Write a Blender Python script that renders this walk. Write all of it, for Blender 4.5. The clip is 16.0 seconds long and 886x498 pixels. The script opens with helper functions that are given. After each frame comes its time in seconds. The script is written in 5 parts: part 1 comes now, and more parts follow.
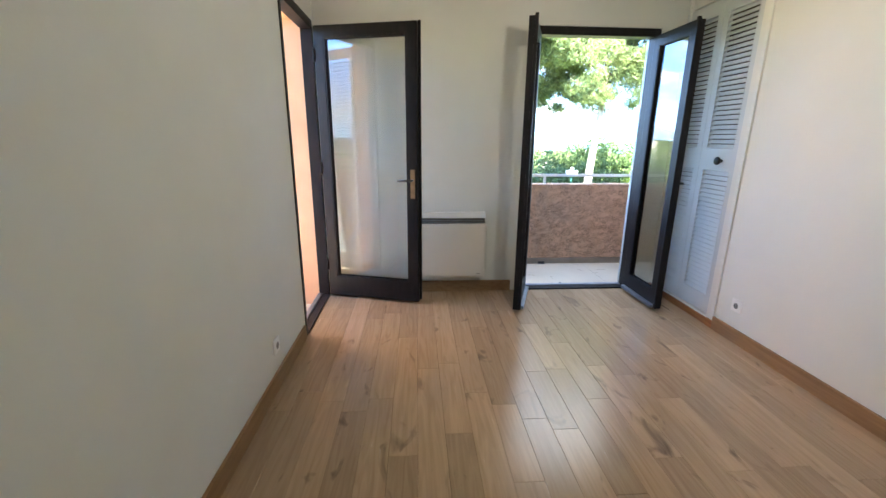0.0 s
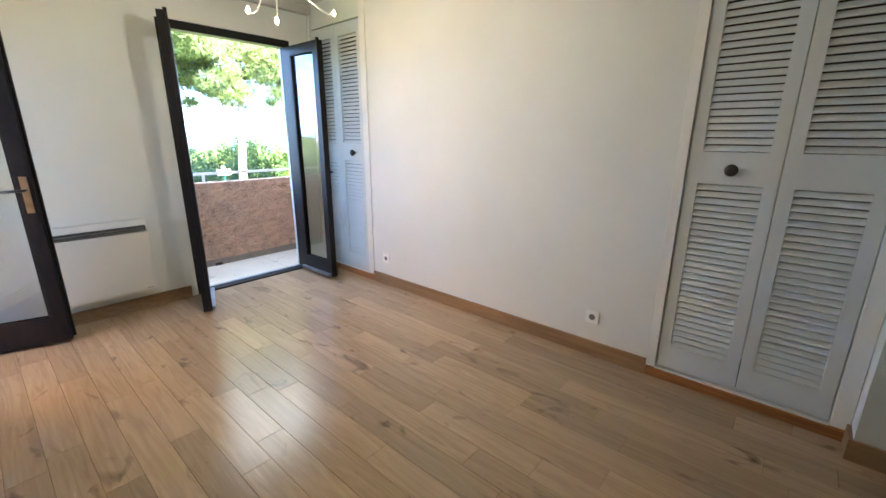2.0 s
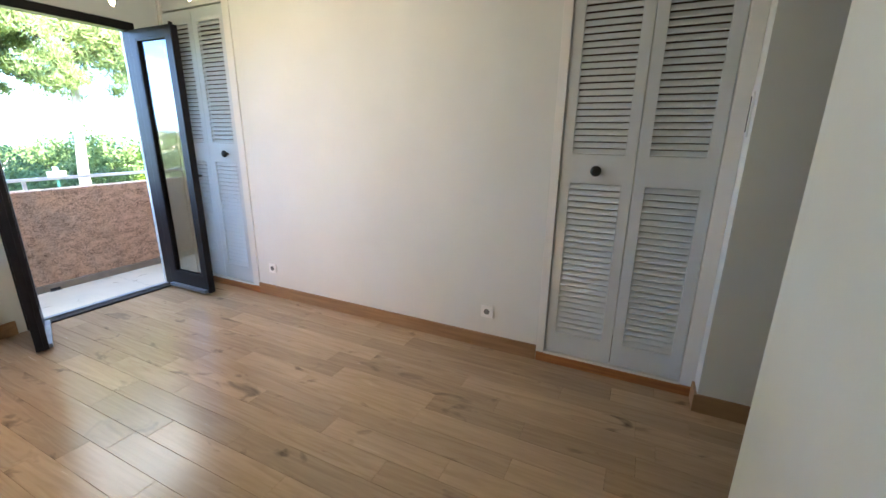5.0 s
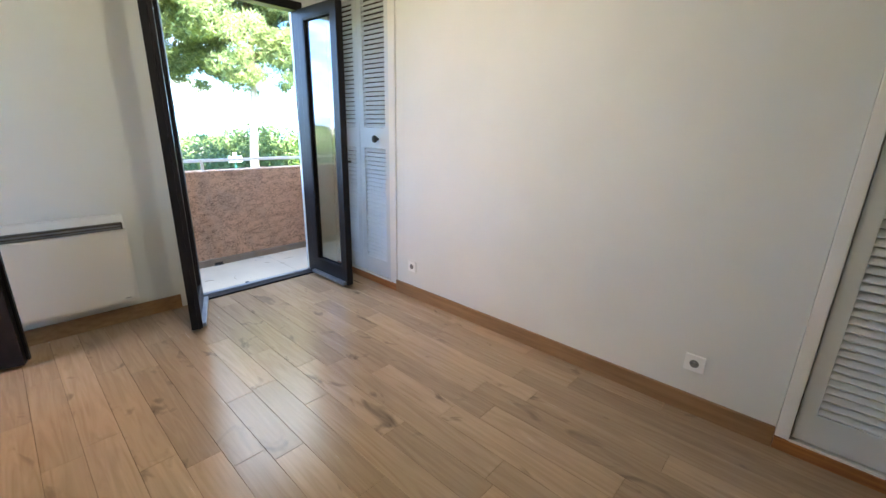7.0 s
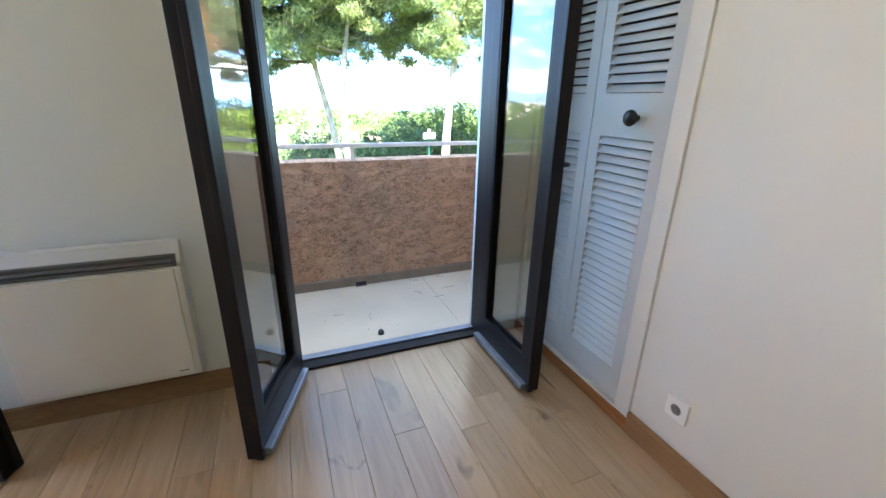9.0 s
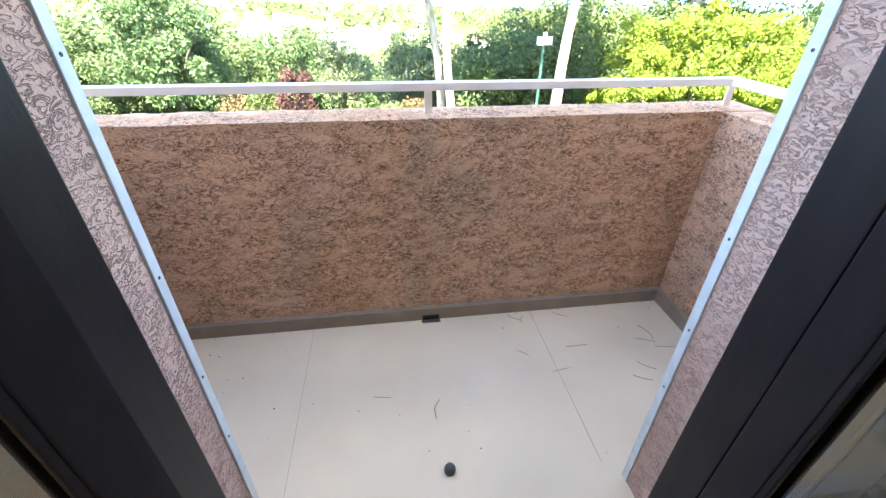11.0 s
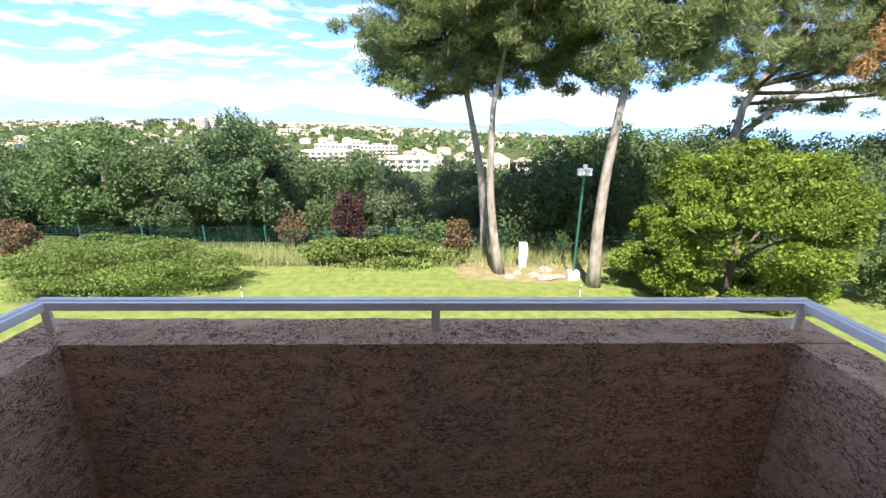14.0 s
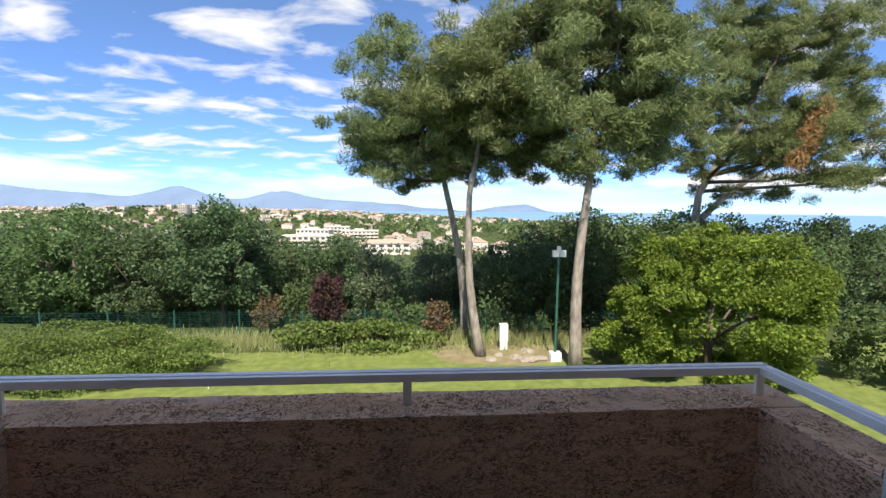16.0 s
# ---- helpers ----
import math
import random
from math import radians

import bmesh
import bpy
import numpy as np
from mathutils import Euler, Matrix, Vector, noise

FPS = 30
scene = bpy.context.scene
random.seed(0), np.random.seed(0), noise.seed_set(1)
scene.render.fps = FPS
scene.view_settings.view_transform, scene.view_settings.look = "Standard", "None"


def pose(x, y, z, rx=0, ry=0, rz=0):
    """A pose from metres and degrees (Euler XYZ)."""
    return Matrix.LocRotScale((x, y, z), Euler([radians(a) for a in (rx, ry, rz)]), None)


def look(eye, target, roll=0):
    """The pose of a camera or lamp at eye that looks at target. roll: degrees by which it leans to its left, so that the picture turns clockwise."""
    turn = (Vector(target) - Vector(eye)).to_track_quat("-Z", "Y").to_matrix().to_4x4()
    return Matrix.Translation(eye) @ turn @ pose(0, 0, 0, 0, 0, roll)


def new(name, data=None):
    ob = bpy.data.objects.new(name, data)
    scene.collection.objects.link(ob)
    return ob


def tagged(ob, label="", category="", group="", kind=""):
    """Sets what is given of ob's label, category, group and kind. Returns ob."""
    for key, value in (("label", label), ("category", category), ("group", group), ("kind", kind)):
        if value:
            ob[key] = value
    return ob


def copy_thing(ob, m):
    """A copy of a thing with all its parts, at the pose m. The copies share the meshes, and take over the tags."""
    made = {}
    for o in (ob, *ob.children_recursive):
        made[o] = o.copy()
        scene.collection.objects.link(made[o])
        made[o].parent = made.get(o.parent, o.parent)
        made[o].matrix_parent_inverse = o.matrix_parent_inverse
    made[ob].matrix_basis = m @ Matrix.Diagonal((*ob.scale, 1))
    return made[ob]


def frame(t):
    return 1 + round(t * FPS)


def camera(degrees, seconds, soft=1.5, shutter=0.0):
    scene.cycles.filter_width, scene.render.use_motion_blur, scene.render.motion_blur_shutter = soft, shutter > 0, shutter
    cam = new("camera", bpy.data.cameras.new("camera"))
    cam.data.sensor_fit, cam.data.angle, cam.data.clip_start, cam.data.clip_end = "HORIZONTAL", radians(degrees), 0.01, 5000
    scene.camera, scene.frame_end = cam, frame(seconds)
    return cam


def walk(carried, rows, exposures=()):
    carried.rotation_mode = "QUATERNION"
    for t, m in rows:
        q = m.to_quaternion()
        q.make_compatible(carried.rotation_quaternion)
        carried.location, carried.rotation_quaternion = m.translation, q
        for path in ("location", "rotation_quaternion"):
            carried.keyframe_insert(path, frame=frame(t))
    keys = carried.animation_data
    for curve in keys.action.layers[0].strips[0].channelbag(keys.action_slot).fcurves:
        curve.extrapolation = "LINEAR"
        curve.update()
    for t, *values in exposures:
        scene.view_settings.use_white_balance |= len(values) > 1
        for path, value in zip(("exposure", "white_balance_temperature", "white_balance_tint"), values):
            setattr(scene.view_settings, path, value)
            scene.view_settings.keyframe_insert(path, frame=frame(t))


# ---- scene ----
cam = camera(94.4, 16.0)
PATH = [
    (0, (0.524, 0.275, 1.340), (0.651, 2.201, 0.815), 0.5),
    (0.5, (0.379, 0.130, 1.336), (0.965, 1.969, 0.815), 0.3),
    (1, (0.295, 0.010, 1.326), (1.250, 1.688, 0.810), 0.7),
    (1.5, (0.266, -0.040, 1.333), (1.510, 1.434, 0.812), 0.5),
    (2, (0.279, -0.057, 1.342), (1.736, 1.208, 0.814), 0.3),
    (2.5, (0.303, -0.067, 1.370), (1.891, 1.019, 0.823), 0.0),
    (3, (0.312, -0.069, 1.383), (1.975, 0.893, 0.827), 0.0),
    (3.5, (0.312, -0.067, 1.379), (2.025, 0.811, 0.828), 0.1),
    (3.7, (0.315, -0.066, 1.381), (2.034, 0.790, 0.828), 0.1),
    (5.8, (0.325, 0.094, 1.359), (2.058, 0.932, 0.824), 0.9),
    (6, (0.372, 0.148, 1.352), (2.079, 1.042, 0.818), 1.1),
    (6.5, (0.470, 0.286, 1.314), (2.068, 1.361, 0.774), 1.3),
    (7, (0.621, 0.520, 1.292), (2.038, 1.815, 0.724), 1.4),
    (7.5, (0.816, 0.814, 1.297), (2.038, 2.276, 0.697), 1.6),
    (8, (1.044, 1.163, 1.284), (2.081, 2.761, 0.673), 1.6),
    (8.5, (1.262, 1.566, 1.268), (2.137, 3.247, 0.634), 1.4),
    (9, (1.495, 1.968, 1.243), (2.200, 3.711, 0.560), 1.1),
    (9.5, (1.620, 2.423, 1.223), (2.197, 4.181, 0.460), 0.9),
    (11.8, (1.885, 3.589, 1.222), (2.014, 5.210, 0.058), 0.6),
    (12, (1.896, 3.620, 1.243), (2.007, 5.236, 0.070), 0.6),
    (12.5, (1.935, 3.685, 1.301), (2.012, 5.325, 0.158), 0.7),
    (13, (1.960, 3.722, 1.380), (2.019, 5.438, 0.355), 0.7),
    (13.5, (1.974, 3.726, 1.454), (2.027, 5.548, 0.631), 0.7),
    (14, (1.978, 3.712, 1.501), (2.033, 5.621, 0.907), 0.7),
    (14.5, (1.989, 3.694, 1.528), (2.048, 5.652, 1.128), 0.7),
    (15, (2.002, 3.686, 1.530), (2.068, 5.666, 1.256), 0.6),
    (15.5, (2.017, 3.680, 1.519), (2.113, 5.666, 1.306), 0.6),
    (16, (2.007, 3.638, 1.479), (2.156, 5.623, 1.279), 0.6),
]
walk(cam, [(t, look(eye, target, roll)) for t, eye, target, roll in PATH],
     exposures=[(0.0, 4.55, 6350, 3), (1.5, 4.95, 6350, 3), (3.5, 4.95, 6350, 3), (6.0, 4.85, 6300, 3), (8.0, 4.5, 6400, 1), (9.0, 4.3, 6500, 0), (9.5, 4.45, 7900, 6), (12.0, 4.15, 7000, 9), (13.0, 3.5, 6900, 12), (14.0, 1.95, 6900, 12), (15.0, 1.25, 6900, 10), (16.0, 1.2, 7000, 10)])

# ---- world, sun ----
SUN_EL, SUN_AZ = 54.0, 186.0        # azimuth: clockwise from +y
world = bpy.data.worlds.new("world")
scene.world = world
world.use_nodes = True
wn, wl = world.node_tree.nodes, world.node_tree.links
wn.clear()
w_out = wn.new("ShaderNodeOutputWorld")
w_bg = wn.new("ShaderNodeBackground")
w_bg.inputs["Strength"].default_value = 0.15
sky = wn.new("ShaderNodeTexSky")
sky.sky_type = "NISHITA"
sky.sun_disc = False
sky.sun_elevation = radians(SUN_EL)
sky.sun_rotation = radians(SUN_AZ)
sky.altitude = 4200
sky.dust_density = 0.05
sky.air_density = 0.85
sky.ozone_density = 3.5
w_tc = wn.new("ShaderNodeTexCoord")
w_sep = wn.new("ShaderNodeSeparateXYZ")
w_add = wn.new("ShaderNodeMath"); w_add.operation = "ADD"; w_add.inputs[1].default_value = 0.10
w_max = wn.new("ShaderNodeMath"); w_max.operation = "MAXIMUM"; w_max.inputs[1].default_value = 0.0
w_dx = wn.new("ShaderNodeMath"); w_dx.operation = "DIVIDE"
w_dy = wn.new("ShaderNodeMath"); w_dy.operation = "DIVIDE"
w_com = wn.new("ShaderNodeCombineXYZ")
w_map = wn.new("ShaderNodeMapping")
w_map.inputs["Scale"].default_value = (0.95, 1.35, 1.0)
w_map.inputs["Rotation"].default_value = (0, 0, radians(-22))
w_map.inputs["Location"].default_value = (3.1, 0.4, 0.0)
w_noise = wn.new("ShaderNodeTexNoise")
w_noise.inputs["Scale"].default_value = 2.1
w_noise.inputs["Detail"].default_value = 9.0
w_noise.inputs["Roughness"].default_value = 0.54
w_noise.inputs["Distortion"].default_value = 0.35
w_ramp = wn.new("ShaderNodeValToRGB")
w_ramp.color_ramp.elements[0].position = 0.50
w_ramp.color_ramp.elements[1].position = 0.66
w_mix = wn.new("ShaderNodeMix"); w_mix.data_type = "RGBA"
w_mix.inputs["B"].default_value = (3.1, 3.2, 3.35, 1)
wl.new(w_tc.outputs["Generated"], w_sep.inputs[0])
wl.new(w_sep.outputs["Z"], w_max.inputs[0]); wl.new(w_max.outputs[0], w_add.inputs[0])
wl.new(w_sep.outputs["X"], w_dx.inputs[0]); wl.new(w_add.outputs[0], w_dx.inputs[1])
wl.new(w_sep.outputs["Y"], w_dy.inputs[0]); wl.new(w_add.outputs[0], w_dy.inputs[1])
wl.new(w_dx.outputs[0], w_com.inputs["X"]); wl.new(w_dy.outputs[0], w_com.inputs["Y"])
wl.new(w_com.outputs[0], w_map.inputs["Vector"]); wl.new(w_map.outputs[0], w_noise.inputs["Vector"])
w_fade = wn.new("ShaderNodeMapRange")
w_fade.inputs["From Min"].default_value, w_fade.inputs["From Max"].default_value = 0.03, 0.11
w_mul = wn.new("ShaderNodeMath"); w_mul.operation = "MULTIPLY"
wl.new(w_sep.outputs["Z"], w_fade.inputs["Value"]); wl.new(w_fade.outputs[0], w_mul.inputs[0])
wl.new(w_noise.outputs["Fac"], w_ramp.inputs[0]); wl.new(w_ramp.outputs["Color"], w_mul.inputs[1])
# a low bank of cumulus all along the horizon
w_map2 = wn.new("ShaderNodeMapping"); w_map2.inputs["Scale"].default_value = (5.0, 5.0, 26.0)
w_bank = wn.new("ShaderNodeTexNoise")
w_bank.inputs["Scale"].default_value, w_bank.inputs["Detail"].default_value = 1.0, 7.0
w_up = wn.new("ShaderNodeMapRange")
w_up.inputs["From Min"].default_value, w_up.inputs["From Max"].default_value = 0.012, 0.055
w_dn = wn.new("ShaderNodeMapRange")
w_dn.inputs["From Min"].default_value, w_dn.inputs["From Max"].default_value = 0.060, 0.110
w_dn.inputs["To Min"].default_value, w_dn.inputs["To Max"].default_value = 0.20, -0.20
w_sum = wn.new("ShaderNodeMath"); w_sum.operation = "ADD"
w_br = wn.new("ShaderNodeMapRange")
w_br.inputs["From Min"].default_value, w_br.inputs["From Max"].default_value = 0.57, 0.74
w_bm = wn.new("ShaderNodeMath"); w_bm.operation = "MULTIPLY"
w_all = wn.new("ShaderNodeMath"); w_all.operation = "MAXIMUM"
wl.new(w_tc.outputs["Generated"], w_map2.inputs["Vector"]); wl.new(w_map2.outputs[0], w_bank.inputs["Vector"])
wl.new(w_sep.outputs["Z"], w_up.inputs["Value"]); wl.new(w_sep.outputs["Z"], w_dn.inputs["Value"])
wl.new(w_bank.outputs["Fac"], w_sum.inputs[0]); wl.new(w_dn.outputs[0], w_sum.inputs[1])
wl.new(w_sum.outputs[0], w_br.inputs["Value"])
wl.new(w_br.outputs[0], w_bm.inputs[0]); wl.new(w_up.outputs[0], w_bm.inputs[1])
wl.new(w_bm.outputs[0], w_all.inputs[0]); wl.new(w_mul.outputs[0], w_all.inputs[1])
wl.new(w_all.outputs[0], w_mix.inputs["Factor"])
w_tint = wn.new("ShaderNodeMix"); w_tint.data_type = "RGBA"; w_tint.blend_type = "MULTIPLY"
w_tint.inputs["Factor"].default_value = 1.0
w_hz = wn.new("ShaderNodeMapRange")
w_hz.inputs["From Min"].default_value, w_hz.inputs["From Max"].default_value = 0.0, 0.40
w_hm = wn.new("ShaderNodeMix"); w_hm.data_type = "RGBA"
w_hm.inputs["A"].default_value, w_hm.inputs["B"].default_value = (0.40, 0.54, 0.74, 1), (0.74, 0.84, 0.93, 1)
wl.new(w_sep.outputs["Z"], w_hz.inputs["Value"]); wl.new(w_hz.outputs[0], w_hm.inputs["Factor"])
wl.new(w_hm.outputs["Result"], w_tint.inputs["B"])
wl.new(sky.outputs[0], w_tint.inputs["A"]); wl.new(w_tint.outputs["Result"], w_mix.inputs["A"])
wl.new(w_mix.outputs["Result"], w_bg.inputs["Color"])
wl.new(w_bg.outputs[0], w_out.inputs["Surface"])

sun = new("sun", bpy.data.lights.new("sun", "SUN"))
sun.data.energy, sun.data.angle, sun.data.color = 4.0, radians(0.53), (1.0, 0.95, 0.87)
_az, _el = radians(SUN_AZ), radians(SUN_EL)
sun_from = Vector((math.sin(_az) * math.cos(_el), math.cos(_az) * math.cos(_el), math.sin(_el)))
sun.matrix_world = look(sun_from * 60, (0, 0, 0))


# ---- materials ----
def mat(name, c1, c2=None, scale=6.0, rough=0.6, metal=0.0, bump=0.0, bscale=80.0, stretch=(1, 1, 1), spec=0.5,
        detail=5.0, per_object=0.0, per_island=0.0, fine=0.0, coat=0.0):
    """A surface of two mixed tones, with grain and relief at real size."""
    m = bpy.data.materials.new(name)
    m.use_nodes = True
    n, l = m.node_tree.nodes, m.node_tree.links
    b = n["Principled BSDF"]
    b.inputs["Roughness"].default_value, b.inputs["Metallic"].default_value = rough, metal
    b.inputs["Specular IOR Level"].default_value = spec
    b.inputs["Coat Weight"].default_value = coat
    c2 = c2 or tuple(v * 0.85 for v in c1)
    tc = n.new("ShaderNodeTexCoord")
    mp = n.new("ShaderNodeMapping"); mp.inputs["Scale"].default_value = stretch
    l.new(tc.outputs["Object"], mp.inputs["Vector"])
    ns = n.new("ShaderNodeTexNoise")
    ns.inputs["Scale"].default_value, ns.inputs["Detail"].default_value = scale, detail
    l.new(mp.outputs[0], ns.inputs["Vector"])
    rp = n.new("ShaderNodeValToRGB")
    rp.color_ramp.elements[0].position, rp.color_ramp.elements[1].position = 0.32, 0.68
    rp.color_ramp.elements[0].color, rp.color_ramp.elements[1].color = (*c2, 1), (*c1, 1)
    l.new(ns.outputs["Fac"], rp.inputs[0])
    col = rp.outputs["Color"]
    if per_object or per_island:
        hs = n.new("ShaderNodeHueSaturation")
        mr = n.new("ShaderNodeMapRange")
        k = per_object or per_island
        mr.inputs["To Min"].default_value, mr.inputs["To Max"].default_value = 1 - k, 1 + k
        if per_object:
            l.new(n.new("ShaderNodeObjectInfo").outputs["Random"], mr.inputs["Value"])
        else:
            l.new(n.new("ShaderNodeNewGeometry").outputs["Random Per Island"], mr.inputs["Value"])
        l.new(mr.outputs[0], hs.inputs["Value"]); l.new(col, hs.inputs["Color"])
        col = hs.outputs["Color"]
    l.new(col, b.inputs["Base Color"])
    if bump:
        bn = n.new("ShaderNodeTexNoise"); bn.inputs["Scale"].default_value, bn.inputs["Detail"].default_value = bscale, 4
        l.new(mp.outputs[0], bn.inputs["Vector"])
        bp = n.new("ShaderNodeBump"); bp.inputs["Strength"].default_value, bp.inputs["Distance"].default_value = bump, 0.004
        l.new(bn.outputs["Fac"], bp.inputs["Height"]); l.new(bp.outputs[0], b.inputs["Normal"])
        if fine:
            mr2 = n.new("ShaderNodeMapRange")
            mr2.inputs["To Min"].default_value, mr2.inputs["To Max"].default_value = rough - fine, rough + fine
            l.new(ns.outputs["Fac"], mr2.inputs["Value"]); l.new(mr2.outputs[0], b.inputs["Roughness"])
    return m


def stucco_mat(name, base, dark, mould, rust, torn=0.5):
    """Rustic trowelled render: smooth flats torn by thin wavy creases with painted shade, with grey mould and rusty
    stains.
    """
    m = bpy.data.materials.new(name)
    m.use_nodes = True
    n, l = m.node_tree.nodes, m.node_tree.links
    b = n["Principled BSDF"]
    b.inputs["Roughness"].default_value = 0.92
    b.inputs["Specular IOR Level"].default_value = 0.15
    tc = n.new("ShaderNodeTexCoord")

    def noise_of(scale, detail, stretch, distortion=0.0, rough=0.5):
        mp = n.new("ShaderNodeMapping"); mp.inputs["Scale"].default_value = stretch
        t = n.new("ShaderNodeTexNoise")
        t.inputs["Scale"].default_value, t.inputs["Detail"].default_value = scale, detail
        t.inputs["Distortion"].default_value, t.inputs["Roughness"].default_value = distortion, rough
        l.new(tc.outputs["Object"], mp.inputs["Vector"]); l.new(mp.outputs[0], t.inputs["Vector"])
        return t.outputs["Fac"]

    def ranged(value, a, b_, c, d):
        r = n.new("ShaderNodeMapRange")
        for k, v in zip(("From Min", "From Max", "To Min", "To Max"), (a, b_, c, d)):
            r.inputs[k].default_value = v
        l.new(value, r.inputs["Value"])
        return r.outputs[0]

    def calc(op, a, b_):
        t = n.new("ShaderNodeMath"); t.operation = op
        for k, v in enumerate((a, b_)):
            if isinstance(v, float):
                t.inputs[k].default_value = v
            else:
                l.new(v, t.inputs[k])
        return t.outputs[0]

    def blend(fac, a, b_):
        t = n.new("ShaderNodeMix"); t.data_type = "RGBA"
        l.new(fac, t.inputs["Factor"])
        for k, v in (("A", a), ("B", b_)):
            if isinstance(v, tuple):
                t.inputs[k].default_value = (*v, 1)
            else:
                l.new(v, t.inputs[k])
        return t.outputs["Result"]

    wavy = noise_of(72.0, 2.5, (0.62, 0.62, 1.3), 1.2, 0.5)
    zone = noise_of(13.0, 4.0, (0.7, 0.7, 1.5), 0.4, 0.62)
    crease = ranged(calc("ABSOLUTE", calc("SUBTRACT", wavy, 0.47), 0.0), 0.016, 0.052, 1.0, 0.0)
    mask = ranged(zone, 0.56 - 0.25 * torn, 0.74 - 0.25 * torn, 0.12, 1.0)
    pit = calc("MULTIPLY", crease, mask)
    grit = noise_of(210.0, 4.0, (1.0, 1.0, 1.0))
    weather = ranged(noise_of(2.6, 7.0, (1.1, 1.1, 0.5), 0.3, 0.6), 0.50, 0.72, 0.0, 0.65)
    rusty = ranged(noise_of(3.4, 6.0, (0.9, 0.9, 0.45), 0.2, 0.6), 0.52, 0.76, 0.0, 0.7)
    tone = blend(weather, blend(rusty, base, rust), mould)
    tone = blend(ranged(grit, 0.3, 0.7, 0.0, 0.22), tone, dark)
    # shade in the creases is put into the colour, on top of the relief
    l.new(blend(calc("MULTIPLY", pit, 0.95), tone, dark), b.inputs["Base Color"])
    flat = calc("MULTIPLY", ranged(wavy, 0.46, 0.54, 0.0, 1.0), mask)
    h = calc("SUBTRACT", calc("MULTIPLY", flat, 0.3), pit)
    h = calc("ADD", h, calc("MULTIPLY", grit, 0.35))
    bp = n.new("ShaderNodeBump"); bp.inputs["Strength"].default_value, bp.inputs["Distance"].default_value = 0.9, 0.006
    l.new(h, bp.inputs["Height"]); l.new(bp.outputs[0], b.inputs["Normal"])
    return m


def oak_mat(name, light, mid, dark, rough):
    """Brushed oak, grain along y, with dark knots; tone differs from board to board."""
    m = bpy.data.materials.new(name)
    m.use_nodes = True
    n, l = m.node_tree.nodes, m.node_tree.links
    b = n["Principled BSDF"]
    oi = n.new("ShaderNodeObjectInfo")
    tc = n.new("ShaderNodeTexCoord")
    sh = n.new("ShaderNodeVectorMath"); sh.operation = "SCALE"; sh.inputs["Scale"].default_value = 37.0
    cv = n.new("ShaderNodeCombineXYZ")
    for k in ("X", "Y", "Z"):
        l.new(oi.outputs["Random"], cv.inputs[k])
    l.new(cv.outputs[0], sh.inputs[0])
    ad = n.new("ShaderNodeVectorMath"); ad.operation = "ADD"
    l.new(tc.outputs["Object"], ad.inputs[0]); l.new(sh.outputs[0], ad.inputs[1])
    mp = n.new("ShaderNodeMapping"); mp.inputs["Scale"].default_value = (18, 1.3, 18)
    l.new(ad.outputs[0], mp.inputs["Vector"])
    g = n.new("ShaderNodeTexNoise")
    g.inputs["Scale"].default_value, g.inputs["Detail"].default_value, g.inputs["Distortion"].default_value = 1.6, 8, 1.6
    l.new(mp.outputs[0], g.inputs["Vector"])
    rp = n.new("ShaderNodeValToRGB")
    rp.color_ramp.elements[0].position, rp.color_ramp.elements[1].position = 0.30, 0.66
    rp.color_ramp.elements[0].color, rp.color_ramp.elements[1].color = (*mid, 1), (*light, 1)
    l.new(g.outputs["Fac"], rp.inputs[0])
    mp2 = n.new("ShaderNodeMapping"); mp2.inputs["Scale"].default_value = (9, 4.2, 9)
    l.new(ad.outputs[0], mp2.inputs["Vector"])
    kn = n.new("ShaderNodeTexNoise"); kn.inputs["Scale"].default_value, kn.inputs["Detail"].default_value = 1.0, 3
    kn.inputs["Distortion"].default_value = 0.8
    l.new(mp2.outputs[0], kn.inputs["Vector"])
    kr = n.new("ShaderNodeValToRGB")
    kr.color_ramp.elements[0].position, kr.color_ramp.elements[1].position = 0.635, 0.80
    l.new(kn.outputs["Fac"], kr.inputs[0])
    mx = n.new("ShaderNodeMix"); mx.data_type = "RGBA"
    mx.inputs["B"].default_value = (*dark, 1)
    l.new(kr.outputs["Color"], mx.inputs["Factor"]); l.new(rp.outputs["Color"], mx.inputs["A"])
    hs = n.new("ShaderNodeHueSaturation")
    mr = n.new("ShaderNodeMapRange"); mr.inputs["To Min"].default_value, mr.inputs["To Max"].default_value = 0.80, 1.13
    l.new(oi.outputs["Random"], mr.inputs["Value"])
    l.new(mr.outputs[0], hs.inputs["Value"]); l.new(mx.outputs["Result"], hs.inputs["Color"])
    l.new(hs.outputs["Color"], b.inputs["Base Color"])
    rr = n.new("ShaderNodeMapRange"); rr.inputs["To Min"].default_value, rr.inputs["To Max"].default_value = rough - 0.07, rough + 0.1
    l.new(g.outputs["Fac"], rr.inputs["Value"]); l.new(rr.outputs[0], b.inputs["Roughness"])
    bp = n.new("ShaderNodeBump"); bp.inputs["Strength"].default_value, bp.inputs["Distance"].default_value = 0.05, 0.002
    l.new(g.outputs["Fac"], bp.inputs["Height"]); l.new(bp.outputs[0], b.inputs["Normal"])
    return m


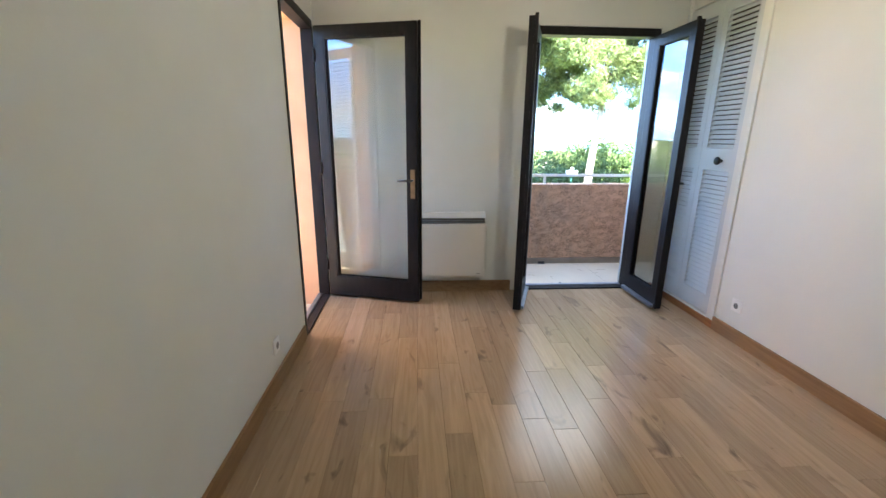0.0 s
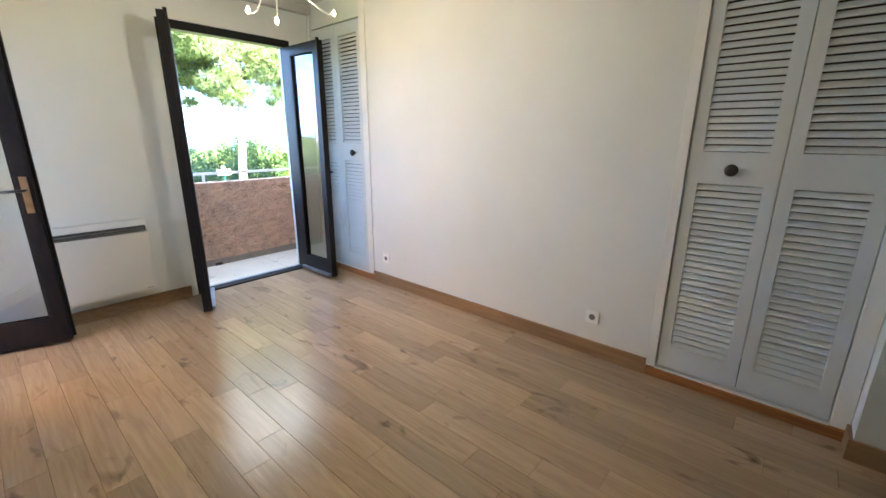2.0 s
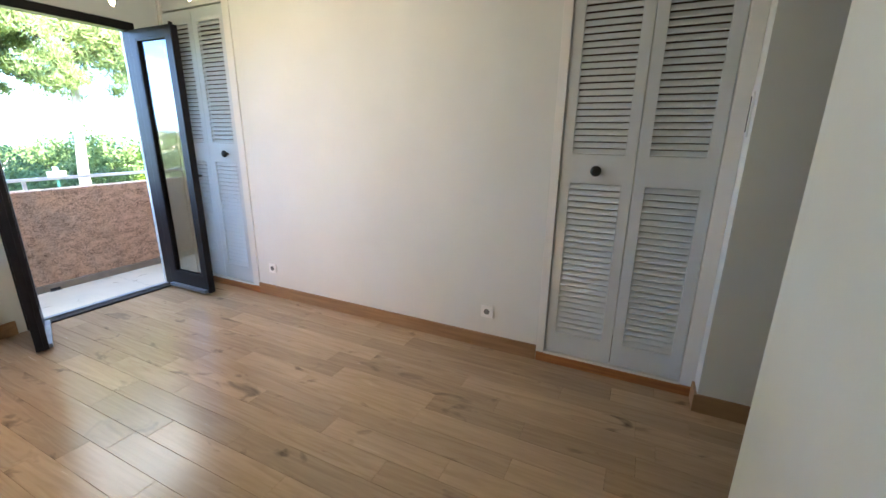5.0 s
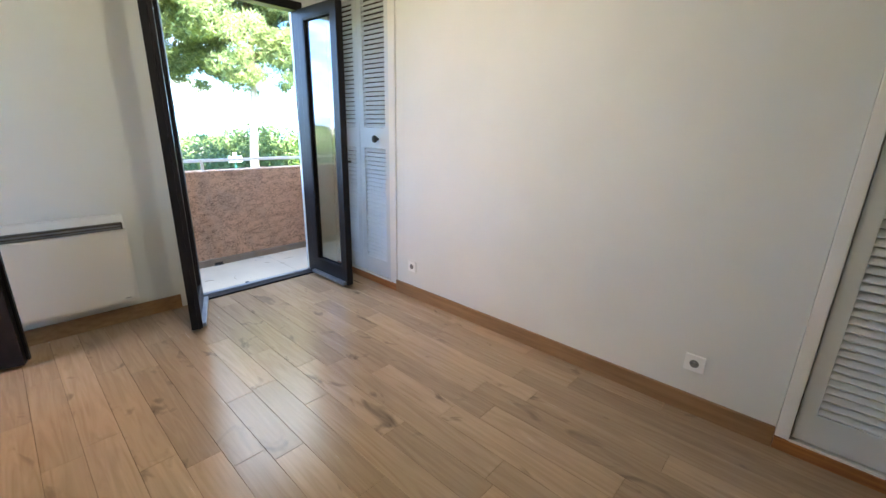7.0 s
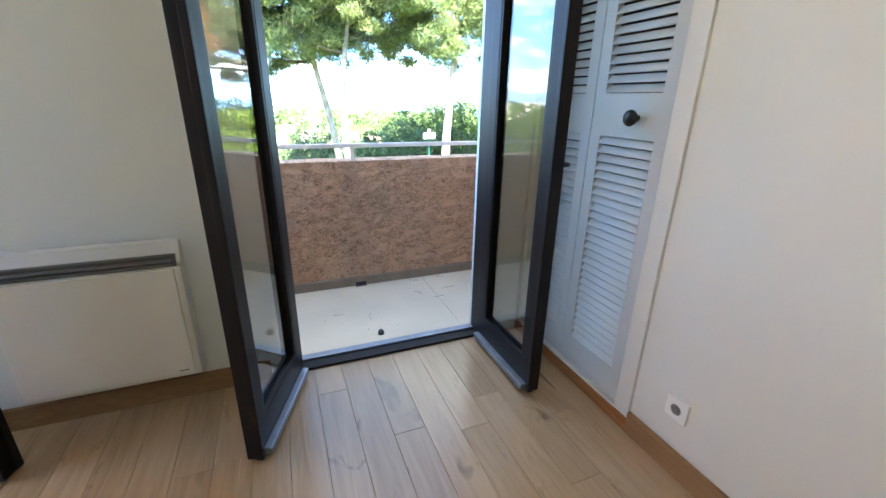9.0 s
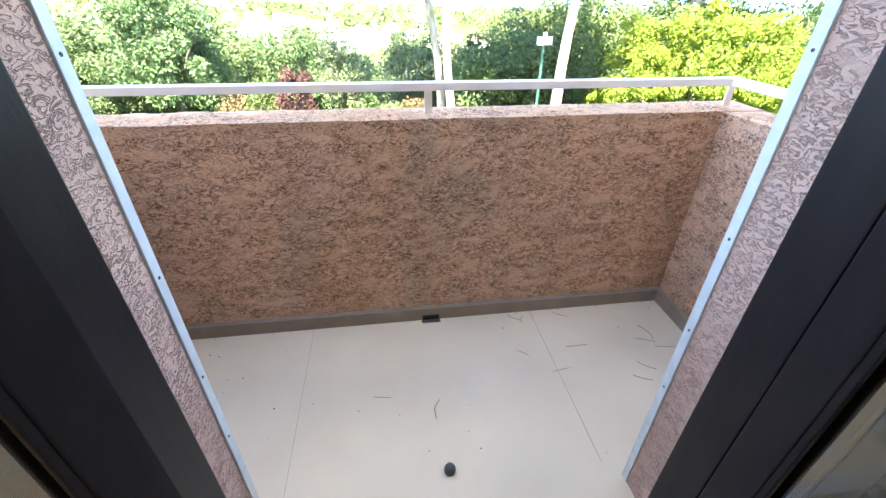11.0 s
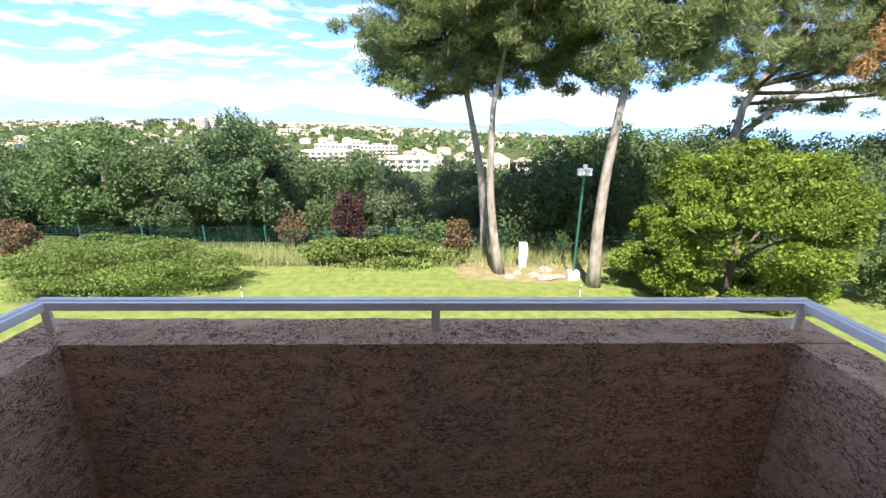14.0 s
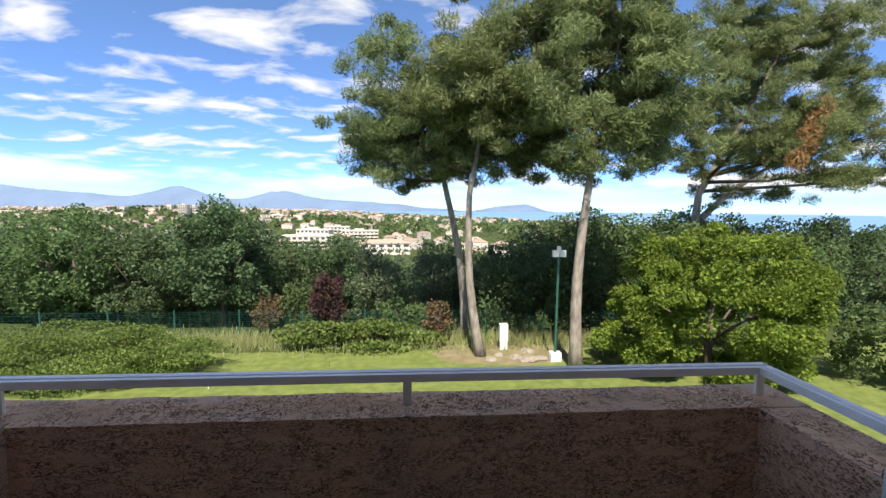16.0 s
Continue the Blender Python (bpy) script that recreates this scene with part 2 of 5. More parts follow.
def leaf_mat(name, c1, c2, rough=0.55, through_light=0.35):
    m = bpy.data.materials.new(name)
    m.use_nodes = True
    n, l = m.node_tree.nodes, m.node_tree.links
    b = n["Principled BSDF"]
    b.inputs["Roughness"].default_value = rough
    b.inputs["Specular IOR Level"].default_value = 0.12
    ge = n.new("ShaderNodeNewGeometry")
    rp = n.new("ShaderNodeValToRGB")
    rp.color_ramp.elements[0].color, rp.color_ramp.elements[1].color = (*c1, 1), (*c2, 1)
    l.new(ge.outputs["Random Per Island"], rp.inputs[0])
    tc = n.new("ShaderNodeTexCoord")
    ns = n.new("ShaderNodeTexNoise"); ns.inputs["Scale"].default_value, ns.inputs["Detail"].default_value = 0.7, 3
    l.new(tc.outputs["Object"], ns.inputs["Vector"])
    oi = n.new("ShaderNodeObjectInfo")
    hs = n.new("ShaderNodeHueSaturation")
    mr = n.new("ShaderNodeMapRange")
    mr.inputs["From Min"].default_value, mr.inputs["From Max"].default_value = 0.3, 0.7
    mr.inputs["To Min"].default_value, mr.inputs["To Max"].default_value = 0.7, 1.3
    l.new(ns.outputs["Fac"], mr.inputs["Value"]); l.new(mr.outputs[0], hs.inputs["Value"])
    hr = n.new("ShaderNodeMapRange"); hr.inputs["To Min"].default_value, hr.inputs["To Max"].default_value = 0.485, 0.515
    l.new(oi.outputs["Random"], hr.inputs["Value"]); l.new(hr.outputs[0], hs.inputs["Hue"])
    l.new(rp.outputs["Color"], hs.inputs["Color"])
    l.new(hs.outputs["Color"], b.inputs["Base Color"])
    tr = n.new("ShaderNodeBsdfTranslucent"); l.new(hs.outputs["Color"], tr.inputs["Color"])
    ms = n.new("ShaderNodeMixShader"); ms.inputs[0].default_value = through_light
    l.new(b.outputs[0], ms.inputs[1]); l.new(tr.outputs[0], ms.inputs[2])
    l.new(ms.outputs[0], n["Material Output"].inputs["Surface"])
    return m


def glass_mat(name):
    m = bpy.data.materials.new(name)
    m.use_nodes = True
    n, l = m.node_tree.nodes, m.node_tree.links
    n.remove(n["Principled BSDF"])
    t = n.new("ShaderNodeBsdfTransparent"); t.inputs[0].default_value = (0.90, 0.92, 0.91, 1)
    g = n.new("ShaderNodeBsdfGlossy"); g.inputs["Roughness"].default_value = 0.01
    w = n.new("ShaderNodeLayerWeight"); w.inputs["Blend"].default_value = 0.5
    p = n.new("ShaderNodeMath"); p.operation = "POWER"; p.inputs[1].default_value = 3.5
    f = n.new("ShaderNodeMath"); f.operation = "MULTIPLY_ADD"; f.inputs[1].default_value, f.inputs[2].default_value = 0.78, 0.075
    l.new(w.outputs["Facing"], p.inputs[0]); l.new(p.outputs[0], f.inputs[0])
    ms = n.new("ShaderNodeMixShader")
    l.new(f.outputs[0], ms.inputs[0]); l.new(t.outputs[0], ms.inputs[1]); l.new(g.outputs[0], ms.inputs[2])
    l.new(ms.outputs[0], n["Material Output"].inputs["Surface"])
    return m


def glow_mat(name, col, strength):
    m = bpy.data.materials.new(name)
    m.use_nodes = True
    b = m.node_tree.nodes["Principled BSDF"]
    b.inputs["Emission Color"].default_value, b.inputs["Emission Strength"].default_value = (*col, 1), strength
    return m


M_PLASTER = mat("white_plaster", (0.735, 0.745, 0.72), (0.70, 0.71, 0.68), 2.2, 0.85, bump=0.10, bscale=140, spec=0.25)
M_CEIL = mat("ceiling_paint", (0.76, 0.75, 0.72), (0.73, 0.72, 0.69), 2.0, 0.9, bump=0.08, bscale=160, spec=0.2)
M_SOFFIT = mat("grey_soffit", (0.50, 0.49, 0.47), (0.45, 0.44, 0.42), 3.0, 0.8, bump=0.08)
M_OAK = oak_mat("oak_boards", (0.46, 0.315, 0.190), (0.365, 0.242, 0.140), (0.13, 0.088, 0.056), 0.22)
M_SUB_SHADE = mat("dark_subfloor_and_closet_shade", (0.07, 0.045, 0.03), None, 10, 0.9)
M_BASE = mat("oak_skirting", (0.33, 0.195, 0.095), (0.245, 0.138, 0.062), 3.0, 0.5, stretch=(6, 1, 14), bump=0.1, detail=7)
M_PLINTH = mat("reddish_plinth_wood", (0.40, 0.165, 0.05), (0.26, 0.095, 0.03), 3.0, 0.45, stretch=(10, 1, 22), bump=0.1, detail=7)
M_LOUV = mat("pale_grey_paint", (0.66, 0.69, 0.71), (0.62, 0.65, 0.67), 4.0, 0.42, bump=0.06, bscale=90)
M_TRIM = mat("white_gloss_trim", (0.80, 0.79, 0.76), (0.77, 0.76, 0.73), 3.0, 0.45, bump=0.04)
M_DARK = mat("dark_brown_lacquer", (0.016, 0.014, 0.015), (0.010, 0.009, 0.010), 9.0, 0.42, bump=0.08, bscale=60, stretch=(3, 3, 1), spec=0.18)
M_ALU = mat("grey_aluminium", (0.30, 0.32, 0.35), (0.22, 0.235, 0.26), 12, 0.42, 0.8, bump=0.05)
M_BLACK = mat("black_lacquer", (0.012, 0.012, 0.013), None, 8, 0.3)
M_BRASS = mat("aged_brass", (0.30, 0.20, 0.11), (0.22, 0.15, 0.08), 20, 0.55, 0.7)
M_GLASS = glass_mat("window_glass")
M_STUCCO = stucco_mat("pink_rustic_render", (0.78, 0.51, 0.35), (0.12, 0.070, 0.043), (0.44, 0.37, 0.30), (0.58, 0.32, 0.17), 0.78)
M_STUCCO_PALE = stucco_mat("pale_pink_render", (0.64, 0.44, 0.35), (0.36, 0.24, 0.19), (0.57, 0.41, 0.34), (0.60, 0.40, 0.31), 0.9)
M_STUCCO_ORANGE = mat("orange_smooth_render", (0.62, 0.365, 0.215), (0.55, 0.315, 0.18), 4, 0.9, bump=0.2)
M_BALC = mat("beige_floor_paint", (0.60, 0.51, 0.38), (0.52, 0.44, 0.325), 2.6, 0.7, bump=0.08, bscale=50, detail=8)
M_SKIRT = mat("taupe_floor_paint", (0.27, 0.225, 0.175), (0.21, 0.175, 0.135), 8, 0.75, bump=0.15)
M_RAIL = mat("weathered_pale_aluminium", (0.86, 0.86, 0.85), (0.76, 0.76, 0.76), 9, 0.35, 0.0, bump=0.06)
M_GUIDE = mat("pale_blue_grey_paint", (0.62, 0.69, 0.69), (0.53, 0.60, 0.60), 30, 0.5, 0.1, bump=0.1)
M_PLASTIC = mat("white_plastic", (0.86, 0.86, 0.85), (0.84, 0.84, 0.83), 5, 0.35)
M_SOCKET = mat("grey_socket_well", (0.17, 0.17, 0.17), None, 5, 0.5)
M_HEAT = mat("white_enamel", (0.74, 0.73, 0.70), (0.72, 0.71, 0.68), 3, 0.4, bump=0.02)
M_GRILLE = mat("dark_grille", (0.10, 0.095, 0.09), None, 9, 0.5)
M_BULB = glow_mat("lit_bulb", (1.0, 0.62, 0.30), 4.0)
M_GREYDARK = mat("rubber_grey", (0.05, 0.05, 0.05), None, 9, 0.7)
M_NEEDLE = mat("dry_needle", (0.16, 0.11, 0.06), None, 9, 0.8)


# ---- building helpers ----
def thing(name, label, category, at=(0, 0, 0), group="", kind="", rz=0.0):
    e = new(name)
    e.empty_display_size = 0.1
    e.matrix_basis = pose(*at, 0, 0, rz)
    return tagged(e, label, category, group, kind)


def finish(name, bm, material, parent=None, label="", smooth=False):
    me = bpy.data.meshes.new(name)
    bm.normal_update()
    bm.to_mesh(me)
    bm.free()
    me.materials.append(material)
    if smooth:
        me.polygons.foreach_set("use_smooth", [True] * len(me.polygons))
    ob = new(name, me)
    if parent is not None:
        ob.parent = parent
    if label:
        ob["label"] = label
    return ob


part = finish


def box(bm, x0, x1, y0, y1, z0, z1, bevel=0.0, m=None):
    r = bmesh.ops.create_cube(bm, size=1)
    vs = r["verts"]
    for v in vs:
        v.co = Vector(((x0 + x1) / 2 + v.co.x * (x1 - x0), (y0 + y1) / 2 + v.co.y * (y1 - y0), (z0 + z1) / 2 + v.co.z * (z1 - z0)))
    if bevel:
        es = list({e for v in vs for e in v.link_edges})
        out = bmesh.ops.bevel(bm, geom=es, offset=bevel, segments=2, profile=0.7, affect="EDGES")
        vs = list({v for f in out["faces"] for v in f.verts} | {v for v in vs if v.is_valid})
    if m is not None:
        for v in vs:
            v.co = m @ v.co
    return bm


def B(*a, bevel=0.0, m=None):
    return box(bmesh.new(), *a, bevel=bevel, m=m)


def structure(name, label, bm, material, category="wall"):
    return tagged(finish(name, bm, material), label, category, kind="structure")


def rough_box(x0, x1, y0, y1, z0, z1, step, amp, seed=0.0):
    """A box cut into small facets whose faces are a little uneven."""
    bm = B(x0, x1, y0, y1, z0, z1)
    for ax, a, b in ((0, x0, x1), (1, y0, y1), (2, z0, z1)):
        k = max(1, int((b - a) / step))
        for i in range(1, k):
            co, no = [0, 0, 0], [0, 0, 0]
            co[ax], no[ax] = a + (b - a) * i / k, 1
            bmesh.ops.bisect_plane(bm, geom=bm.verts[:] + bm.edges[:] + bm.faces[:], plane_co=co, plane_no=no)
    for v in bm.verts:
        n = noise.noise_vector(v.co * 9 + Vector((seed, 0, 0))) + 0.6 * noise.noise_vector(v.co * 27 + Vector((seed, 3, 0)))
        v.co += n * amp
    return bm


def tube(points, radii, sides=8):
    """A tapered tube through the points."""
    bm = bmesh.new()
    rings = []
    for i, p in enumerate(points):
        p = Vector(p)
        d = (Vector(points[min(i + 1, len(points) - 1)]) - Vector(points[max(i - 1, 0)])).normalized()
        s = d.cross(Vector((0, 0, 1)) if abs(d.z) < 0.9 else Vector((1, 0, 0))).normalized()
        u = d.cross(s)
        rings.append([bm.verts.new(p + radii[i] * (math.cos(a) * s + math.sin(a) * u))
                      for a in (2 * math.pi * k / sides for k in range(sides))])
    for a, b in zip(rings, rings[1:]):
        for k in range(sides):
            bm.faces.new((a[k], a[(k + 1) % sides], b[(k + 1) % sides], b[k]))
    bm.faces.new(rings[0][::-1]); bm.faces.new(rings[-1])
    bmesh.ops.recalc_face_normals(bm, faces=bm.faces)
    return bm


def lathe(profile, sides=20, m=None):
    """Turned shape: (radius, height) pairs round z."""
    bm = bmesh.new()
    rings = [[bm.verts.new((r * math.cos(2 * math.pi * k / sides), r * math.sin(2 * math.pi * k / sides), h)) for k in range(sides)]
             for r, h in profile]
    for a, b in zip(rings, rings[1:]):
        for k in range(sides):
            bm.faces.new((a[k], a[(k + 1) % sides], b[(k + 1) % sides], b[k]))
    bm.faces.new(rings[0][::-1]); bm.faces.new(rings[-1])
    if m is not None:
        bm.transform(m)
    bmesh.ops.recalc_face_normals(bm, faces=bm.faces)
    return bm


def quads(name, verts, material, parent=None, per=4):
    """One mesh of loose four-cornered leaves from an array (n, 4, 3)."""
    v = np.asarray(verts, dtype=np.float32).reshape(-1, 3)
    n = len(v) // per
    me = bpy.data.meshes.new(name)
    me.vertices.add(len(v)); me.vertices.foreach_set("co", v.ravel())
    me.loops.add(len(v)); me.loops.foreach_set("vertex_index", np.arange(len(v), dtype=np.int32))
    me.polygons.add(n); me.polygons.foreach_set("loop_start", np.arange(0, len(v), per, dtype=np.int32))
    me.update(calc_edges=True)
    me.validate()
    me.materials.append(material)
    ob = new(name, me)
    if parent is not None:
        ob.parent = parent
    return ob


def leaves(rng, centres, radii, count, length, width, up=0.0, shell=0.55):
    """Rhombic leaves strewn over the outer shells of the given clumps."""
    k = len(centres)
    pick = rng.integers(0, k, count)
    d = rng.normal(size=(count, 3)); d /= np.linalg.norm(d, axis=1)[:, None]
    r = shell + (1 - shell) * rng.random(count) ** 0.6
    c = np.asarray(centres)[pick] + d * np.asarray(radii)[pick] * r[:, None]
    a = rng.normal(size=(count, 3)) + d * 0.6; a[:, 2] += up
    a /= np.linalg.norm(a, axis=1)[:, None]
    b = np.cross(a, rng.normal(size=(count, 3))); b /= np.linalg.norm(b, axis=1)[:, None]
    s = (0.6 + 0.8 * rng.random(count))[:, None]
    a, b = a * s * length / 2, b * s * width / 2
    return np.stack([c - a, c + b * 1.0, c + a, c - b], axis=1)


def lattice(us, zs, holes, v0, v1, axis):
    """A slab between v0 and v1 on a grid of cells, open where (column, row) is in holes; all one piece."""
    bm = bmesh.new()
    at = {}

    def vert(i, j, v):
        if (i, j, v) not in at:
            at[i, j, v] = bm.verts.new((us[i], v, zs[j]) if axis == "x" else (v, us[i], zs[j]))
        return at[i, j, v]
    cells = {(i, j) for i in range(len(us) - 1) for j in range(len(zs) - 1)} - set(holes)
    for i, j in cells:
        for v in (v0, v1):
            bm.faces.new([vert(a, b, v) for a, b in ((i, j), (i + 1, j), (i + 1, j + 1), (i, j + 1))])
        for (di, dj), (p, q) in (((-1, 0), ((i, j), (i, j + 1))), ((1, 0), ((i + 1, j), (i + 1, j + 1))),
                                 ((0, -1), ((i, j), (i + 1, j))), ((0, 1), ((i, j + 1), (i + 1, j + 1)))):
            if (i + di, j + dj) not in cells:
                bm.faces.new((vert(*p, v0), vert(*q, v0), vert(*q, v1), vert(*p, v1)))
    bmesh.ops.recalc_face_normals(bm, faces=bm.faces)
    sharp = [e for e in bm.edges if len(e.link_faces) == 2 and e.calc_face_angle(0) > 1.0]
    bmesh.ops.bevel(bm, geom=sharp, offset=0.0028, segments=2, profile=0.6, affect="EDGES")
    return bm


# ---- the room ----
XL, XR, YB, YF, ZC = -0.25, 2.69, 3.760, -0.41, 2.52      # left, right, balcony wall, rear wall, ceiling
OX0, OX1, OZ = 1.415, 2.475, 2.19                           # balcony door opening
LY0, LY1 = 2.93, 3.71                                     # side door opening


def wall_pieces(pieces):
    bm = bmesh.new()
    for p in pieces:
        box(bm, *p)
    return bm


structure("floor", "brushed oak plank floor laid on a dark base", B(XL, 3.3, -2.6, YB, -0.10, -0.014), M_SUB_SHADE, "floor")
structure("ceiling", "plain white painted plaster ceiling", B(XL - 0.3, 3.4, -2.8, 4.04, ZC, ZC + 0.2), M_CEIL, "ceiling")
structure("wall_north", "white plaster wall around the balcony door",
          wall_pieces([(XL, OX0, YB, 3.84, -0.1, ZC), (OX1, 3.3, YB, 3.84, -0.1, ZC), (OX0, OX1, YB, 3.84, OZ, ZC)]), M_PLASTER)
structure("wall_west", "white plaster wall with the side balcony door",
          wall_pieces([(XL - 0.07, XL, -2.6, LY0, -0.1, ZC), (XL - 0.07, XL, LY1, 3.84, -0.1, ZC), (XL - 0.07, XL, LY0, LY1, 2.17, ZC)]), M_PLASTER)
structure("wall_east", "white plaster wall between two louvred closets",
          wall_pieces([(XR, 2.80, 0.452, 2.905, -0.1, ZC), (XR + 0.012, 2.80, 2.905, YB, 2.315, ZC),
                       (XR + 0.012, 2.80, -0.42, 0.452, 2.315, ZC), (3.30, 3.40, -2.6, 3.84, -0.1, ZC),
                       (2.80, 3.30, 2.86, 2.905, -0.1, ZC), (2.80, 3.30, 0.452, 0.50, -0.1, ZC)]), M_PLASTER)
structure("wall_passage", "white plaster wall of the entrance passage", B(2.556, 3.30, -2.6, -0.417, -0.1, ZC), M_PLASTER)
structure("wall_south", "white plaster rear wall ending at the passage", B(XL, 1.705, YF - 0.12, YF, -0.1, ZC), M_PLASTER)
structure("wall_entrance", "plain white wall closing the passage", B(1.2, 2.556, -2.7, -2.6, -0.1, ZC), M_PLASTER)
structure("wall_passage_side", "plain white wall of the passage", B(1.2, 1.3, -2.6, YF - 0.12, -0.1, ZC), M_PLASTER)
structure("trim_soffit", "grey box along the top of the wall", B(XL, XR, YB - 0.07, YB - 0.002, 2.435, ZC - 0.002), M_SOFFIT, "soffit")

# skirting boards
for nm, b in (("baseboard_east", (XR - 0.016, XR - 0.001, 0.452, 2.905, 0.0, 0.097)),
              ("baseboard_north", (XL, OX0 - 0.05, YB - 0.016, YB - 0.001, 0.0, 0.097)),
              ("baseboard_west", (XL + 0.001, XL + 0.016, YF, LY0 - 0.04, 0.0, 0.097)),
              ("baseboard_south", (XL + 0.02, 1.705, YF + 0.001, YF + 0.016, 0.0, 0.097)),
              ("baseboard_passage", (2.541, 2.555, -2.5, -0.400, 0.0, 0.100))):
    structure(nm, "orange-brown oak skirting board", B(*b, bevel=0.003), M_BASE, "skirting")
structure("baseboard_passage_end", "end piece of the oak skirting board", B(2.556, XR - 0.014, -0.416, -0.402, 0.0, 0.100, bevel=0.002), M_BASE, "skirting")


# ---- louvred closets ----
def louvre_slat_mesh(width):
    bm = bmesh.new()
    box(bm, -0.017, 0.017, -width / 2, width / 2, -0.0035, 0.0035)
    bmesh.ops.bevel(bm, geom=[e for e in bm.edges if abs(e.verts[0].co.y - e.verts[1].co.y) > 0.01], offset=0.002, segments=1, affect="EDGES")
    bm.transform(Matrix.Rotation(radians(-52), 4, "Y"))
    me = bpy.data.meshes.new("slat")
    bm.to_mesh(me); bm.free()
    me.materials.append(M_LOUV)
    return me


def closet_panel(parent, y0, y1, knob):
    """One leaf with two louvred fields; its face stands at x = XR + 0.004."""
    z0, z1, xf, xb = 0.075, 2.30, XR + 0.004, XR + 0.032
    st = 0.056
    rails = ((z0, 0.212), (1.122, 1.278), (2.20, z1))
    bm = lattice((y0, y0 + st, y1 - st, y1), (z0, rails[0][1], rails[1][0], rails[1][1], rails[2][0], z1), ((1, 1), (1, 3)), xf, xb, "y")
    door = part("door", bm, M_LOUV, parent)
    me = louvre_slat_mesh(y1 - y0 - 2 * st + 0.01)
    for a, b in ((0.212, 1.122), (1.278, 2.20)):
        n = round((b - a) / 0.0335)
        for i in range(n):
            s = new("slat", me)
            s.parent = door
            s.location = ((xf + xb) / 2 - 0.002, (y0 + y1) / 2, a + (i + 0.5) * (b - a) / n)
    # added dark sheet: shade between the slats comes from its colour
    part("back_board", B(xb + 0.012, xb + 0.016, y0 + 0.01, y1 - 0.01, z0, z1), M_SUB_SHADE, door, "dark board added behind the slats for the closet's inner shade")
    if knob is not None:
        m = Matrix.Translation((xf, knob, 1.195)) @ Matrix.Rotation(radians(-90), 4, "Y")
        part("knob", lathe(((0.012, 0), (0.010, 0.012), (0.012, 0.018), (0.026, 0.026), (0.029, 0.034), (0.026, 0.042), (0.012, 0.046)), m=m),
             M_BLACK, door, "round black knob", smooth=True)


def closet(label, y0, y1, mid, knob, jamb0, jamb1):
    c = thing("closet", label, "closet", group="louvred closets")
    closet_panel(c, y0 + 0.004, mid - 0.0015, knob if knob < mid else None)
    closet_panel(c, mid + 0.0015, y1 - 0.004, knob if knob > mid else None)
    part("jamb", B(XR - 0.010, XR + 0.06, jamb0, y0, 0.06, ZC, bevel=0.004), M_TRIM, c, "white painted jamb")
    part("jamb", B(XR - 0.010, XR + 0.06, y1, jamb1, 0.06, ZC, bevel=0.004), M_TRIM, c, "white painted jamb")
    part("plinth", B(XR - 0.013, XR + 0.05, jamb0, jamb1, 0.0, 0.055, bevel=0.003), M_PLINTH, c, "reddish-brown wooden plinth")
    part("sill", B(XR - 0.006, XR + 0.05, y0, y1, 0.055, 0.066), M_TRIM, c, "thin white strip")
    return c


closet("pale grey louvred bifold closet with black knob beside the balcony", 2.978, 3.728, 3.358, 3.126, 2.907, 3.757)
closet("pale grey louvred bifold closet with black knob beside the passage", -0.347, 0.402, 0.020, 0.208, -0.415, 0.450)

latch = thing("strike_plate", "small white metal strike plate on the closet jamb", "plate")
part("plate", B(2.615, 2.655, -0.416, -0.407, 1.38, 1.57, bevel=0.002), M_TRIM, latch)
part("slot", B(2.628, 2.640, -0.408, -0.405, 1.40, 1.55), M_GREYDARK, latch, "dark slot")


